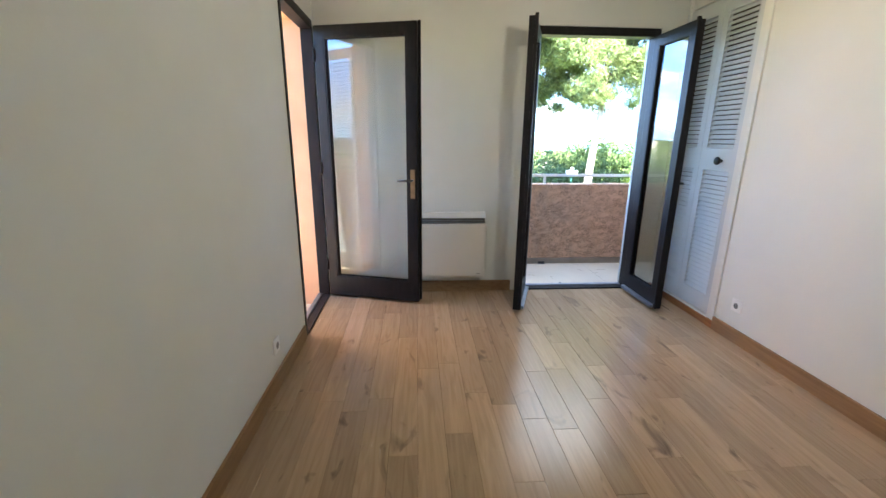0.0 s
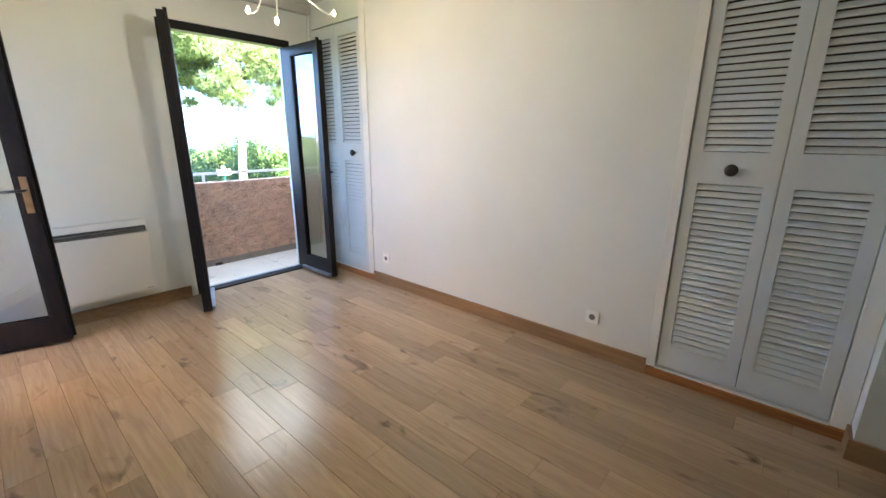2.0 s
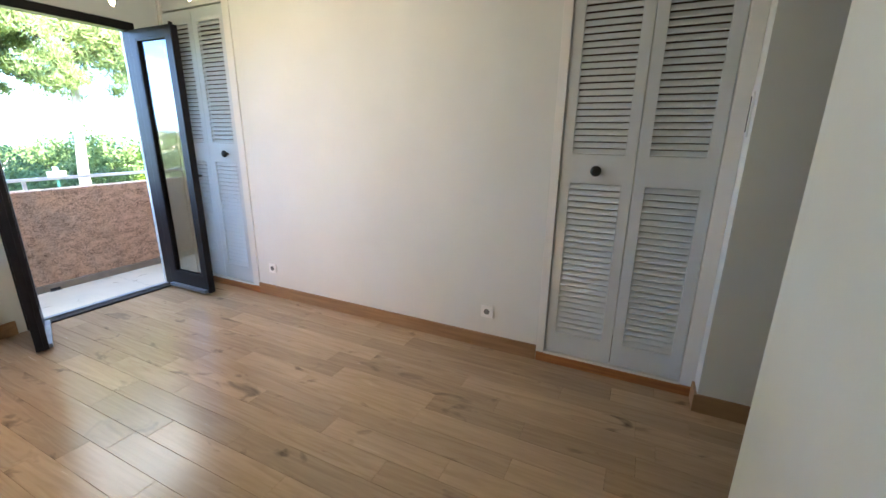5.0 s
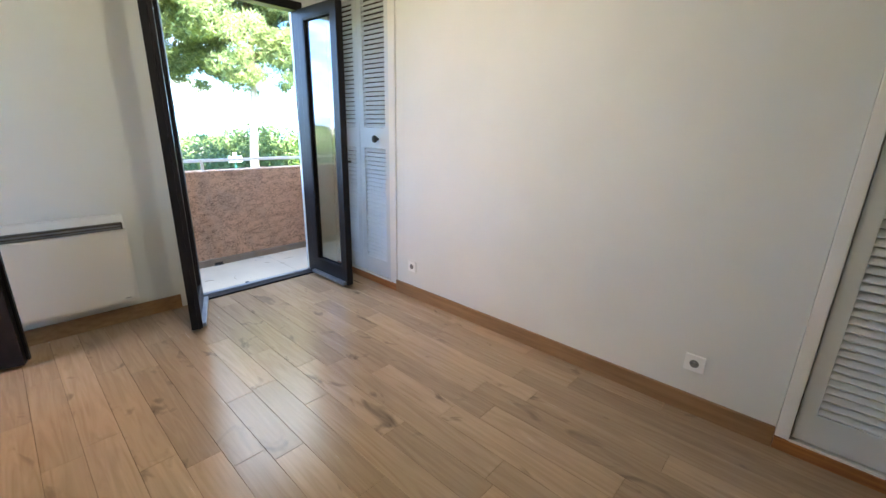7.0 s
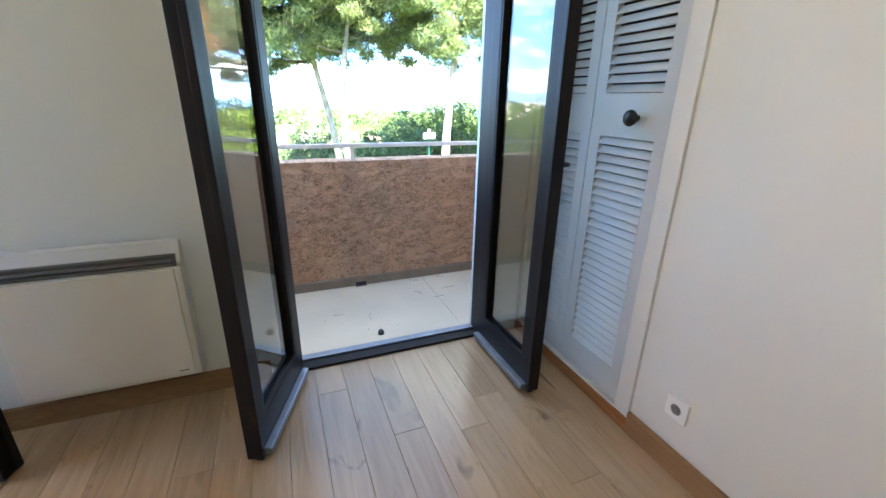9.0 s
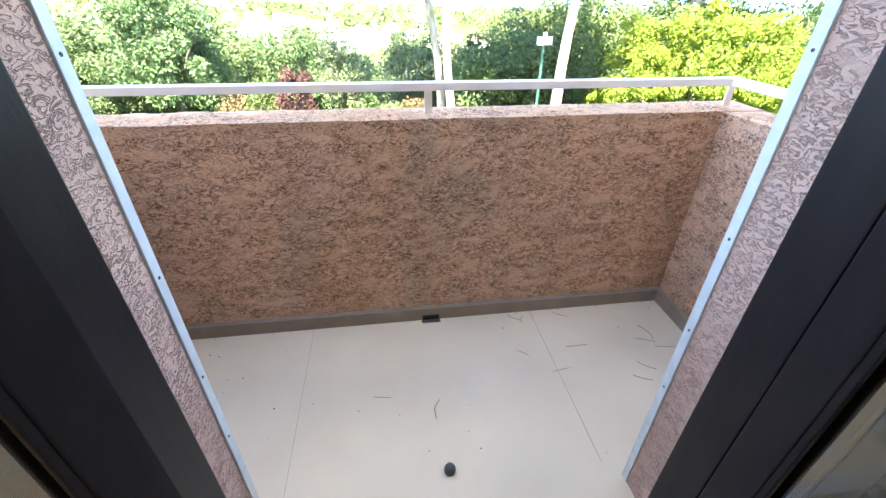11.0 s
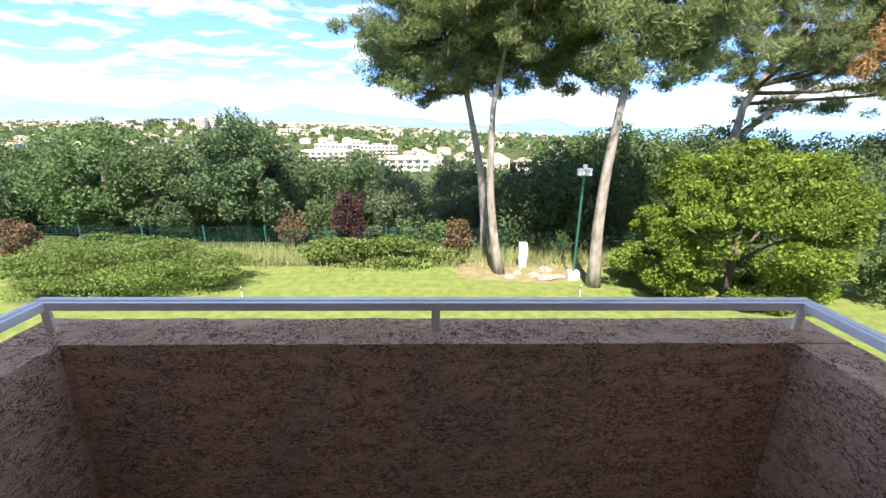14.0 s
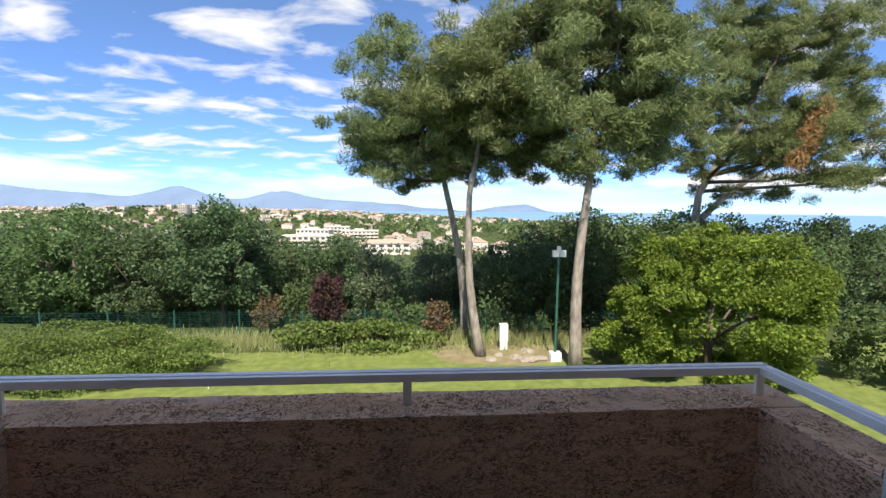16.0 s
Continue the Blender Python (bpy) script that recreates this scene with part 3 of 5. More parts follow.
# ---- glazed door leaves ----
def glazed_leaf(name, label, hinge, free, width, z0, z1, stile, bottom, flip, handle):
    """A leaf whose local x runs from the hinge; local +y is the face with the rain bar when flip is 1."""
    d = Vector((free[0] - hinge[0], free[1] - hinge[1], 0))
    e = thing(name, label, "door", (hinge[0], hinge[1], 0), rz=math.degrees(math.atan2(d.y, d.x)))
    t = 0.026
    bm = lattice((0, stile, width - stile, width), (z0, z0 + bottom, z1 - stile, z1), ((1, 1),), -t, t, "x")
    part("sash", bm, M_DARK, e, "dark brown lacquered sash")
    bm = bmesh.new()
    s, b = stile, bottom
    bm.free()
    for yy in (-1, 1):
        y0, y1 = sorted((yy * 0.012, yy * 0.024))
        part("glazing_bead", lattice((s - 0.001, s + 0.012, width - s - 0.012, width - s + 0.001), (z0 + b - 0.001, z0 + b + 0.012, z1 - s - 0.012, z1 - s + 0.001), ((1, 1),), y0, y1, "x"), M_DARK, e)
    g = part("pane", B(s - 0.004, width - s + 0.004, -0.003, 0.003, z0 + b - 0.004, z1 - s + 0.004), M_GLASS, e, "clear glass pane")
    g.visible_shadow = False
    y0, y1 = sorted((flip * t, flip * (t + 0.030)))
    bm = bmesh.new()
    box(bm, 0.02, width - 0.02, y0, y1, z0 + 0.004, z0 + 0.030, bevel=0.004)
    part("rain_bar", bm, M_ALU, e, "grey aluminium rain bar")
    # overlapping cover strip on the free edge
    y0, y1 = sorted((flip * (t - 0.012), flip * (t + 0.012)))
    part("cover_strip", B(width - 0.004, width + 0.014, y0, y1, z0 + 0.01, z1 + 0.012, bevel=0.003), M_DARK, e)
    for hz in (0.25, 1.05, 1.88):
        part("hinge", lathe(((0.009, 0), (0.009, 0.09)), 10, Matrix.Translation((0.0, -flip * (t + 0.006), hz))), M_DARK, e)
    if handle:
        side = -flip
        hx, hz = width - stile / 2, 0.99
        y0, y1 = sorted((side * t, side * (t + 0.008)))
        part("handle_plate", B(hx - 0.018, hx + 0.018, y0, y1, hz - 0.11, hz + 0.11, bevel=0.003),
             M_BRASS if handle == "brass" else M_BLACK, e, "aged brass plate" if handle == "brass" else "")
        q = tube([(hx, side * t, hz + 0.03), (hx, side * (t + 0.045), hz + 0.03), (hx - 0.03, side * (t + 0.052), hz + 0.03), (hx - 0.11, side * (t + 0.05), hz + 0.026)],
                 [0.009, 0.009, 0.009, 0.007], 10)
        part("lever", q, M_BLACK, e, "dark lever handle", smooth=True)
    return e


glazed_leaf("french_door_leaf", "narrow dark-framed glazed door leaf standing open into the room", (1.480, 3.735), (1.304, 3.250), 0.515, 0.022, 2.125, 0.072, 0.135, 1, "")
glazed_leaf("french_door_leaf", "dark-framed glazed door leaf with lever handle standing open before the closet", (2.446, 3.735), (2.451, 3.220), 0.515, 0.022, 2.125, 0.072, 0.135, -1, "black")
glazed_leaf("side_door_leaf", "wide dark-framed glazed door leaf standing open before the radiator", (-0.222, 3.690), (0.545, 3.470), 0.795, 0.022, 2.125, 0.078, 0.165, 1, "brass")


def door_frame(name, label, a, b, axis, at0, at1, z1):
    """Fixed dark frame with threshold, running along x or y from a to b."""
    e = thing(name, label, "door frame", kind="structure")

    def slab(u0, u1, v0, v1, z0, zt, material, nm, bev=0.003):
        c = (u0, u1, v0, v1) if axis == "x" else (v0, v1, u0, u1)
        part(nm, B(*c, z0, zt, bevel=bev), material, e)
    slab(a, a + 0.058, at0, at1, 0.0, z1, M_DARK, "jamb")
    slab(b - 0.040, b, at0, at1, 0.0, z1, M_DARK, "jamb")
    slab(a + 0.058, b - 0.040, at0, at1, z1 - 0.062, z1, M_DARK, "head")
    slab(a + 0.058, b - 0.040, at0 + 0.002, at1 - 0.03, -0.014, 0.014, M_DARK, "threshold")
    slab(a + 0.058, b - 0.040, at1 - 0.030, at1 + 0.012, -0.03, 0.024, M_ALU, "threshold_bar")
    return e


door_frame("door_1", "dark lacquered balcony door frame with grey metal threshold", OX0, OX1, "x", 3.746, 3.842, 2.185)
side_frame = thing("door_2", "dark lacquered side door frame with grey metal threshold", "door frame", kind="structure")
for nm, bb, mm in (("jamb", (XL - 0.075, XL + 0.008, LY0, LY0 + 0.03, 0.0, 2.168), M_DARK), ("jamb", (XL - 0.075, XL + 0.008, LY1 - 0.03, LY1, 0.0, 2.168), M_DARK),
                   ("head", (XL - 0.075, XL + 0.008, LY0 + 0.03, LY1 - 0.03, 2.108, 2.168), M_DARK),
                   ("threshold", (XL - 0.05, XL + 0.012, LY0 + 0.03, LY1 - 0.03, -0.014, 0.014), M_DARK),
                   ("threshold_bar", (XL - 0.085, XL - 0.05, LY0 + 0.03, LY1 - 0.03, -0.03, 0.024), M_ALU)):
    part(nm, B(*bb, bevel=0.003), mm, side_frame)


# ---- wall sockets, radiator, ceiling lamp ----
def socket(label, m):
    """Plate lies in local xz and faces local -y."""
    e = thing("wall_socket", label, "socket", group="wall sockets")
    e.matrix_basis = m
    part("plate", B(-0.041, 0.041, -0.011, 0.0, -0.041, 0.041, bevel=0.004), M_PLASTIC, e, "white plastic plate")
    part("well", lathe(((0.0245, 0.0085), (0.0245, 0.0122), (0.0225, 0.0126)), 20, Matrix.Rotation(radians(90), 4, "X")), M_PLASTIC, e)
    part("well_base", lathe(((0.0195, 0.0120), (0.0195, 0.0131)), 20, Matrix.Rotation(radians(90), 4, "X")), M_SOCKET, e, "grey recessed well")
    for sx in (-0.0095, 0.0095):
        part("contact_hole", lathe(((0.003, 0.0128), (0.003, 0.0136)), 8, Matrix.Rotation(radians(90), 4, "X") @ Matrix.Translation((sx, 0, 0))), M_BLACK, e)
    part("earth_pin", lathe(((0.0025, 0.0122), (0.0025, 0.018)), 8, Matrix.Rotation(radians(90), 4, "X") @ Matrix.Translation((0, 0.008, 0))), M_ALU, e)
    return e


socket("white socket low on the wall beside the balcony closet", pose(XR, 2.725, 0.254, 0, 0, -90))
socket("white socket low on the wall beside the passage closet", pose(XR, 0.788, 0.258, 0, 0, -90))
socket("white socket low on the wall by the side door", pose(XL, 2.346, 0.240, 0, 0, 90))

heater = thing("radiator", "white electric panel radiator with dark top slots on the wall", "radiator", (-0.036, -0.016, 0))
bm = bmesh.new()
box(bm, 0.575, 1.150, 3.665, 3.757, 0.163, 0.640, bevel=0.012)
part("body", bm, M_HEAT, heater)
part("front_panel", B(0.600, 1.128, 3.655, 3.667, 0.182, 0.636, bevel=0.004), M_HEAT, heater, "flat white front panel")
bm = B(0.575, 1.150, 3.690, 3.757, 0.640, 0.728, bevel=0.012)
for v in bm.verts:
    if v.co.z > 0.69 and v.co.y < 3.72:
        v.co.y += 0.025
part("hood", bm, M_HEAT, heater, "sloping white hood")
bm = bmesh.new()
for k in range(2):
    box(bm, 0.605, 1.125, 3.664, 3.692, 0.645 + 0.016 * k, 0.653 + 0.016 * k, bevel=0.002)
part("grille_bar", bm, M_ALU, heater, "grey outlet bars")
part("outlet", B(0.590, 1.135, 3.676, 3.700, 0.638, 0.682), M_GRILLE, heater, "dark warm-air outlet")
part("badge", B(1.075, 1.108, 3.6535, 3.656, 0.197, 0.201), M_SOCKET, heater, "small grey mark")
for xx in (0.72, 1.0):
    part("bracket", B(xx, xx + 0.03, 3.755, 3.776, 0.3, 0.34), M_HEAT, heater)

lamp = thing("ceiling_lamp", "white curved-arm ceiling lamp with small lit bulbs", "lamp", (1.44, 2.02, 0))
part("ceiling_rose", lathe(((0.055, ZC), (0.055, ZC - 0.015), (0.03, ZC - 0.035), (0.01, ZC - 0.04)), 20), M_TRIM, lamp, smooth=True)
part("stem", tube([(0, 0, ZC - 0.03), (0, 0, 2.12)], [0.008, 0.008], 10), M_TRIM, lamp)
part("hub", lathe(((0.010, 2.07), (0.035, 2.085), (0.042, 2.11), (0.035, 2.14), (0.010, 2.155)), 16), M_TRIM, lamp, smooth=True)
for k, (bx, by, bz) in enumerate(((-0.135, -0.215, 1.835), (-0.165, -0.02, 1.905), (0.305, -0.02, 1.985), (0.15, 0.24, 2.16), (-0.10, 0.22, 2.16))):
    pts = [(0, 0, 2.11), (bx * 0.35, by * 0.35, 2.04), (bx * 0.7, by * 0.7, bz - 0.0), (bx * 0.9, by * 0.9, bz - 0.02), (bx, by, bz + 0.012)]
    arm = part("arm", tube(pts, [0.0042] * 5, 8), M_TRIM, lamp, smooth=True)
    part("bulb", lathe(((0.004, bz + 0.006), (0.008, bz - 0.002), (0.0095, bz - 0.010), (0.006, bz - 0.018), (0.002, bz - 0.022)), 12, Matrix.Translation((bx, by, 0))),
         M_BULB, arm, "small lit warm bulb", smooth=True)
    
glow = new("lamp_light", bpy.data.lights.new("lamp_light", "POINT"))
glow.data.energy, glow.data.color, glow.data.shadow_soft_size = 0.85, (1.0, 0.90, 0.74), 0.04
glow.location = (1.44, 2.02, 2.02)

# ---- balcony and outside of the building ----
BX0, BX1, BY, BZ, PT = 0.842, 3.142, 4.845, -0.088, 0.838
FACE = 4.010
FX0, FX1 = 1.420, 2.514                                    # outer edge of the door recess
fac = wall_pieces([(-6.0, FX0, 3.84, FACE, -4.3, 2.9), (FX1, 9.0, 3.84, FACE, -4.3, 2.9), (FX0, FX1, 3.84, FACE, OZ, 2.9), (FX0, FX1, 3.84, FACE, -4.3, BZ - 0.01)])
structure("facade", "pale pink textured render around the balcony door", fac, M_STUCCO_PALE, "facade")
# out of view; the overhang past the side facade is added to block sun
structure("roof_slab", "plain unseen roof slab closing the building, overhang added for shade", B(-1.0, 9.0, -9.0, FACE, 2.9, 3.2), M_STUCCO_PALE, "roof")
structure("wall_building", "plain rear mass of the building", wall_pieces([(-0.45, 9.0, -9.0, -8.8, -4.3, 2.9), (8.8, 9.0, -8.8, 3.84, -4.3, 2.9), (-0.45, 8.8, -8.8, 3.84, -4.3, -0.12)]), M_STUCCO_PALE, "wall")
structure("facade_side", "orange render of the side facade",
          wall_pieces([(-0.50, XL - 0.07, -9.0, LY0, -4.3, 2.9), (-0.50, XL - 0.07, LY1, 3.84, -4.3, 2.9), (-0.50, XL - 0.07, LY0, LY1, 2.17, 2.9)]), M_STUCCO_ORANGE, "facade")
structure("balcony_floor", "beige painted balcony floor with two hairline joints", B(BX0 - 0.2, BX1 + 0.2, 3.84, BY + 0.18, BZ - 0.18, BZ), M_BALC, "floor")
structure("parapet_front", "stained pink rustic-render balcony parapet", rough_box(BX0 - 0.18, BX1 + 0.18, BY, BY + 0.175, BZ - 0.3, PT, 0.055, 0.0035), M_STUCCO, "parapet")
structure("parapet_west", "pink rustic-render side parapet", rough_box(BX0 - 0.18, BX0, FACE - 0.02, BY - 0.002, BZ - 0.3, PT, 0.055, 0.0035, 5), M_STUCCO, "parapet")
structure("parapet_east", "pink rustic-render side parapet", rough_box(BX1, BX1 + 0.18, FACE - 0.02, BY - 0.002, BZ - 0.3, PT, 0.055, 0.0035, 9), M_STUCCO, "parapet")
sk = wall_pieces([(BX0, BX1, BY - 0.022, BY + 0.01, BZ, BZ + 0.066), (BX0 - 0.01, BX0 + 0.022, FACE, BY - 0.022, BZ, BZ + 0.066), (BX1 - 0.022, BX1 + 0.01, FACE, BY - 0.022, BZ, BZ + 0.066)])
structure("trim_balcony", "taupe painted upstand round the balcony floor", sk, M_SKIRT, "skirting")
structure("side_balcony", "cream painted floor of the side balcony", B(-2.2, XL - 0.07, 1.0, 5.4, BZ - 0.18, BZ), M_BALC, "floor")
structure("side_parapet", "orange-pink rendered parapet of the side balcony",
          wall_pieces([(-2.2, -2.04, 1.0, 5.4, BZ, PT), (-2.04, -0.6, 5.24, 5.4, BZ, PT), (-2.04, -0.50, 1.0, 1.16, BZ, PT)]), M_STUCCO_ORANGE, "parapet")
shut = thing("shutter", "white louvred shutter folded open outside the side door", "shutter", (-0.52, 2.90, 0), rz=188)
bm = bmesh.new()
for b in ((0, 0.05, BZ + 0.03, 2.15), (0.55, 0.60, BZ + 0.03, 2.15)):
    box(bm, b[0], b[1], -0.016, 0.016, b[2], b[3], bevel=0.003)
for a, b in ((BZ + 0.03, 0.12), (1.05, 1.14), (2.06, 2.15)):
    box(bm, 0.05, 0.55, -0.015, 0.015, a, b)
part("frame", bm, M_LOUV, shut)
slat_bm = B(0.045, 0.555, -0.016, 0.016, -0.003, 0.003)
slat_bm.transform(Matrix.Rotation(radians(45), 4, "X"))
slat_ob = part("slat", slat_bm, M_LOUV, shut)
slat_ob.location = (0, 0, 0.15)
for i in range(1, 58):
    z = 0.15 + i * 0.0335
    if 1.03 < z < 1.16 or z > 2.05:
        continue
    s = new("slat", slat_ob.data)
    s.parent, s.location = shut, (0, 0, z)

joint = thing("floor_joint", "hairline joints in the balcony floor paint", "joint", kind="structure")
part("joint", B(1.449, 1.4500, 4.06, BY - 0.02, BZ, BZ + 0.0008), M_SKIRT, joint)
part("joint", B(2.465, 2.4664, 4.06, BY - 0.02, BZ, BZ + 0.0008), M_SKIRT, joint)

drain = thing("drain_hole", "dark rectangular drain in the balcony upstand", "drain")
part("opening", B(1.946, 2.023, BY - 0.0245, BY - 0.020, BZ, BZ + 0.028), M_BLACK, drain)
part("lip", B(1.941, 2.028, BY - 0.045, BY - 0.0245, BZ, BZ + 0.003, bevel=0.001), M_GREYDARK, drain)
stop = tagged(finish("door_stop", lathe(((0.019, BZ), (0.019, BZ + 0.012), (0.014, BZ + 0.024), (0.005, BZ + 0.028)), 14, Matrix.Translation((1.964, 4.097, 0))), M_GREYDARK, smooth=True),
              "small grey rubber door stop on the balcony floor", "door stop")

# shutter guides at the outer edge of the opening
for gx0, gx1 in ((FX0 - 0.003, FX0 + 0.005), (FX1 - 0.005, FX1 + 0.003)):
    g = thing("shutter_guide", "pale blue-grey metal shutter guide on the render", "guide rail", group="shutter guides")
    bm = bmesh.new()
    box(bm, gx0, gx1, FACE - 0.022, FACE + 0.003, BZ, OZ, bevel=0.0015)
    part("rail", bm, M_GUIDE, g)
    for z in (0.35, 0.55, 0.80, 1.15, 1.6):
        cx = gx1 + 0.0 if gx0 < 2 else gx0
        part("screw", lathe(((0.0032, -0.001), (0.0032, 0.001)), 8, Matrix.Translation((cx, FACE - 0.011, z)) @ Matrix.Rotation(radians(90), 4, "Y")), M_GREYDARK, g)

rail = thing("handrail", "weathered pale aluminium handrail on flat posts", "railing")
RX0, RX1, RY, RZ = 0.747, 3.220, 4.935, 0.944


def rail_bar(ax, a, b, c):
    """One drawn section: a flat bar with two shallow grooves along its top."""
    prof = ((-0.024, -0.024), (0.024, -0.024), (0.024, 0.002), (0.009, 0.002), (0.007, -0.004), (0.004, -0.004), (0.003, 0.004),
            (-0.003, 0.004), (-0.004, -0.004), (-0.007, -0.004), (-0.009, 0.002), (-0.024, 0.002))
    bm = bmesh.new()
    ends = [[bm.verts.new((u, c + o, RZ + z) if ax == "x" else (c + o, u, RZ + z)) for o, z in prof] for u in (a, b)]
    k = len(prof)
    for i in range(k):
        bm.faces.new((ends[0][i], ends[0][(i + 1) % k], ends[1][(i + 1) % k], ends[1][i]))
    bm.faces.new(ends[0]); bm.faces.new(ends[1])
    bmesh.ops.recalc_face_normals(bm, faces=bm.faces)
    return bm


part("top_bar", rail_bar("x", RX0 - 0.024, RX1 + 0.024, RY), M_RAIL, rail)
part("top_bar", rail_bar("y", FACE, RY - 0.025, RX0), M_RAIL, rail)
part("top_bar", rail_bar("y", FACE, RY - 0.025, RX1), M_RAIL, rail)
for px, py in ((RX0, RY), (1.992, RY), (RX1, RY), (RX0, 4.35), (RX1, 4.35)):
    post = part("post", B(px - 0.014, px + 0.014, py - 0.006, py + 0.006, PT - 0.03, RZ - 0.022, bevel=0.002), M_RAIL, rail)

# dry pine needles blown on the floor
rng = np.random.default_rng(4)
for i in range(14):
    x, y = rng.uniform(2.2, 3.0), rng.uniform(4.35, 4.80)
    if i % 4 == 0:
        x, y = rng.uniform(1.0, 3.0), rng.uniform(4.2, 4.8)
    a, L = rng.uniform(0, 6.28), rng.uniform(0.04, 0.10)
    p = [(x + L * (k / 4 - 0.5) * math.cos(a) + 0.012 * math.sin(k) * math.sin(a), y + L * (k / 4 - 0.5) * math.sin(a), BZ + 0.0018) for k in range(5)]
    tagged(finish("pine_needle", tube(p, [0.0011] * 5, 4), M_NEEDLE), "dry brown pine needle on the balcony floor", "pine needle", "fallen needles")


# dirt specks along the balcony floor
rng = np.random.default_rng(6)
specks = bmesh.new()
for i in range(60):
    x, y = rng.uniform(BX0 + 0.05, BX1 - 0.05), rng.uniform(4.08, BY - 0.03)
    if i % 2:
        x, y = (rng.choice((BX0 + 0.035, BX1 - 0.035)), y) if i % 4 == 1 else (x, BY - 0.03)
    r = rng.uniform(0.0012, 0.0035)
    bmesh.ops.create_cone(specks, cap_ends=True, segments=6, radius1=r, radius2=r * 0.4, depth=r * 0.8, matrix=pose(x, y, BZ + r * 0.4, 0, 0, rng.uniform(0, 90)))
tagged(finish("dirt_specks", specks, M_GREYDARK), "small dark dirt specks strewn on the balcony floor", "dirt", kind="stuff")


# ---- garden, woods, town, sea ----
GZ = -4.1
M_LAWN = mat("mown_lawn", (0.165, 0.195, 0.055), (0.095, 0.128, 0.033), 3.2, 0.95, bump=0.7, bscale=45, spec=0.15, detail=9)
M_WILD = mat("rough_hillside", (0.075, 0.095, 0.030), (0.045, 0.062, 0.022), 0.05, 0.95, spec=0.1, detail=9)
# sky reflection is put into the water's light blue base colour
M_SEA = mat("sea_water", (0.15, 0.29, 0.42), (0.13, 0.26, 0.39), 0.004, 0.35, spec=0.3)
# distance haze is put into this blue base colour of ridge and headland
M_MOUNT_HAZE = mat("haze_blue_mountain", (0.155, 0.215, 0.31), (0.13, 0.185, 0.275), 0.004, 1.0, spec=0.0)
M_BARK = mat("grey_pine_bark", (0.37, 0.325, 0.28), (0.17, 0.145, 0.12), 7, 0.9, bump=0.9, bscale=26, stretch=(1, 1, 0.35), spec=0.2, detail=8)
M_TWIG = mat("dark_twig_bark", (0.10, 0.078, 0.062), None, 9, 0.9)
M_PINE = leaf_mat("pine_needles", (0.120, 0.160, 0.070), (0.250, 0.295, 0.128), through_light=0.45)
M_PINE_DRY = leaf_mat("dry_pine_needles", (0.26, 0.15, 0.065), (0.40, 0.25, 0.12))
M_OAKLEAF = leaf_mat("dark_oak_leaves", (0.058, 0.098, 0.045), (0.130, 0.182, 0.080), through_light=0.34)
M_MIDLEAF = leaf_mat("green_leaves", (0.070, 0.118, 0.043), (0.150, 0.205, 0.076), through_light=0.36)
M_BRIGHT = leaf_mat("bright_yellow_green_leaves", (0.098, 0.158, 0.025), (0.215, 0.28, 0.050), through_light=0.42)
M_BUSH = leaf_mat("light_green_shrub_leaves", (0.085, 0.140, 0.036), (0.18, 0.24, 0.065))
M_OLIVE = leaf_mat("grey_green_leaves", (0.10, 0.13, 0.065), (0.17, 0.20, 0.11))
M_RED = leaf_mat("dark_red_leaves", (0.055, 0.032, 0.030), (0.10, 0.055, 0.048))
M_BROWN = leaf_mat("dry_brown_leaves", (0.13, 0.09, 0.048), (0.20, 0.145, 0.08))
M_GRASSBLADE = leaf_mat("pale_wild_grass", (0.22, 0.24, 0.09), (0.36, 0.35, 0.17))
M_FENCE = mat("green_coated_steel", (0.03, 0.11, 0.085), (0.02, 0.085, 0.065), 9, 0.5)
M_WHITE = mat("white_painted_metal", (0.78, 0.78, 0.75), (0.70, 0.70, 0.67), 7, 0.5)
M_ROCK = mat("pale_limestone", (0.30, 0.26, 0.20), (0.19, 0.16, 0.12), 6, 0.9, bump=0.5, bscale=20)
M_WALLW = mat("cream_house_wall", (0.70, 0.64, 0.54), (0.62, 0.55, 0.45), 0.3, 0.9, per_object=0.15, per_island=0.0)
# town walls and roof tiles are muted: distance haze put into their colours
M_TOWN = mat("mixed_house_walls", (0.56, 0.52, 0.47), (0.42, 0.38, 0.33), 0.02, 0.9, per_island=0.25)
M_TILE = mat("terracotta_tiles", (0.36, 0.25, 0.19), (0.30, 0.21, 0.16), 0.1, 0.9, per_island=0.25)
M_PANE = mat("dark_window_pane", (0.07, 0.085, 0.10), None, 0.5, 0.2)


def ground_z(x, y):
    r = y - 19.5 - 0.10 * abs(x - 3) * (1 if x < 3 else 0.5)
    z = GZ
    if r > 2.5:
        z -= 15 * (1 - math.exp(-(r - 2.5) / 35.0)) + 15 * (1 - math.exp(-(r - 2.5) / 220.0))
    if y > 60:
        z += 26 * math.exp(-((x + 560) / 260) ** 2 - ((y - 1050) / 330) ** 2) + 15 * math.exp(-((x + 150) / 90) ** 2 - ((y - 640) / 120) ** 2)
        z += 8 * math.exp(-((x + 420) / 150) ** 2 - ((y - 420) / 110) ** 2)
        z += 2.5 * noise.noise(Vector((x * 0.006, y * 0.006, 0))) * min(1, (y - 60) / 200)
    # the shore: right of a slanting line the land sinks under the sea
    s = (x - 75) * 1080 + (y - 1700) * 447
    if s > 0:
        z -= min(14, s / 1169 * 0.12)
    return z


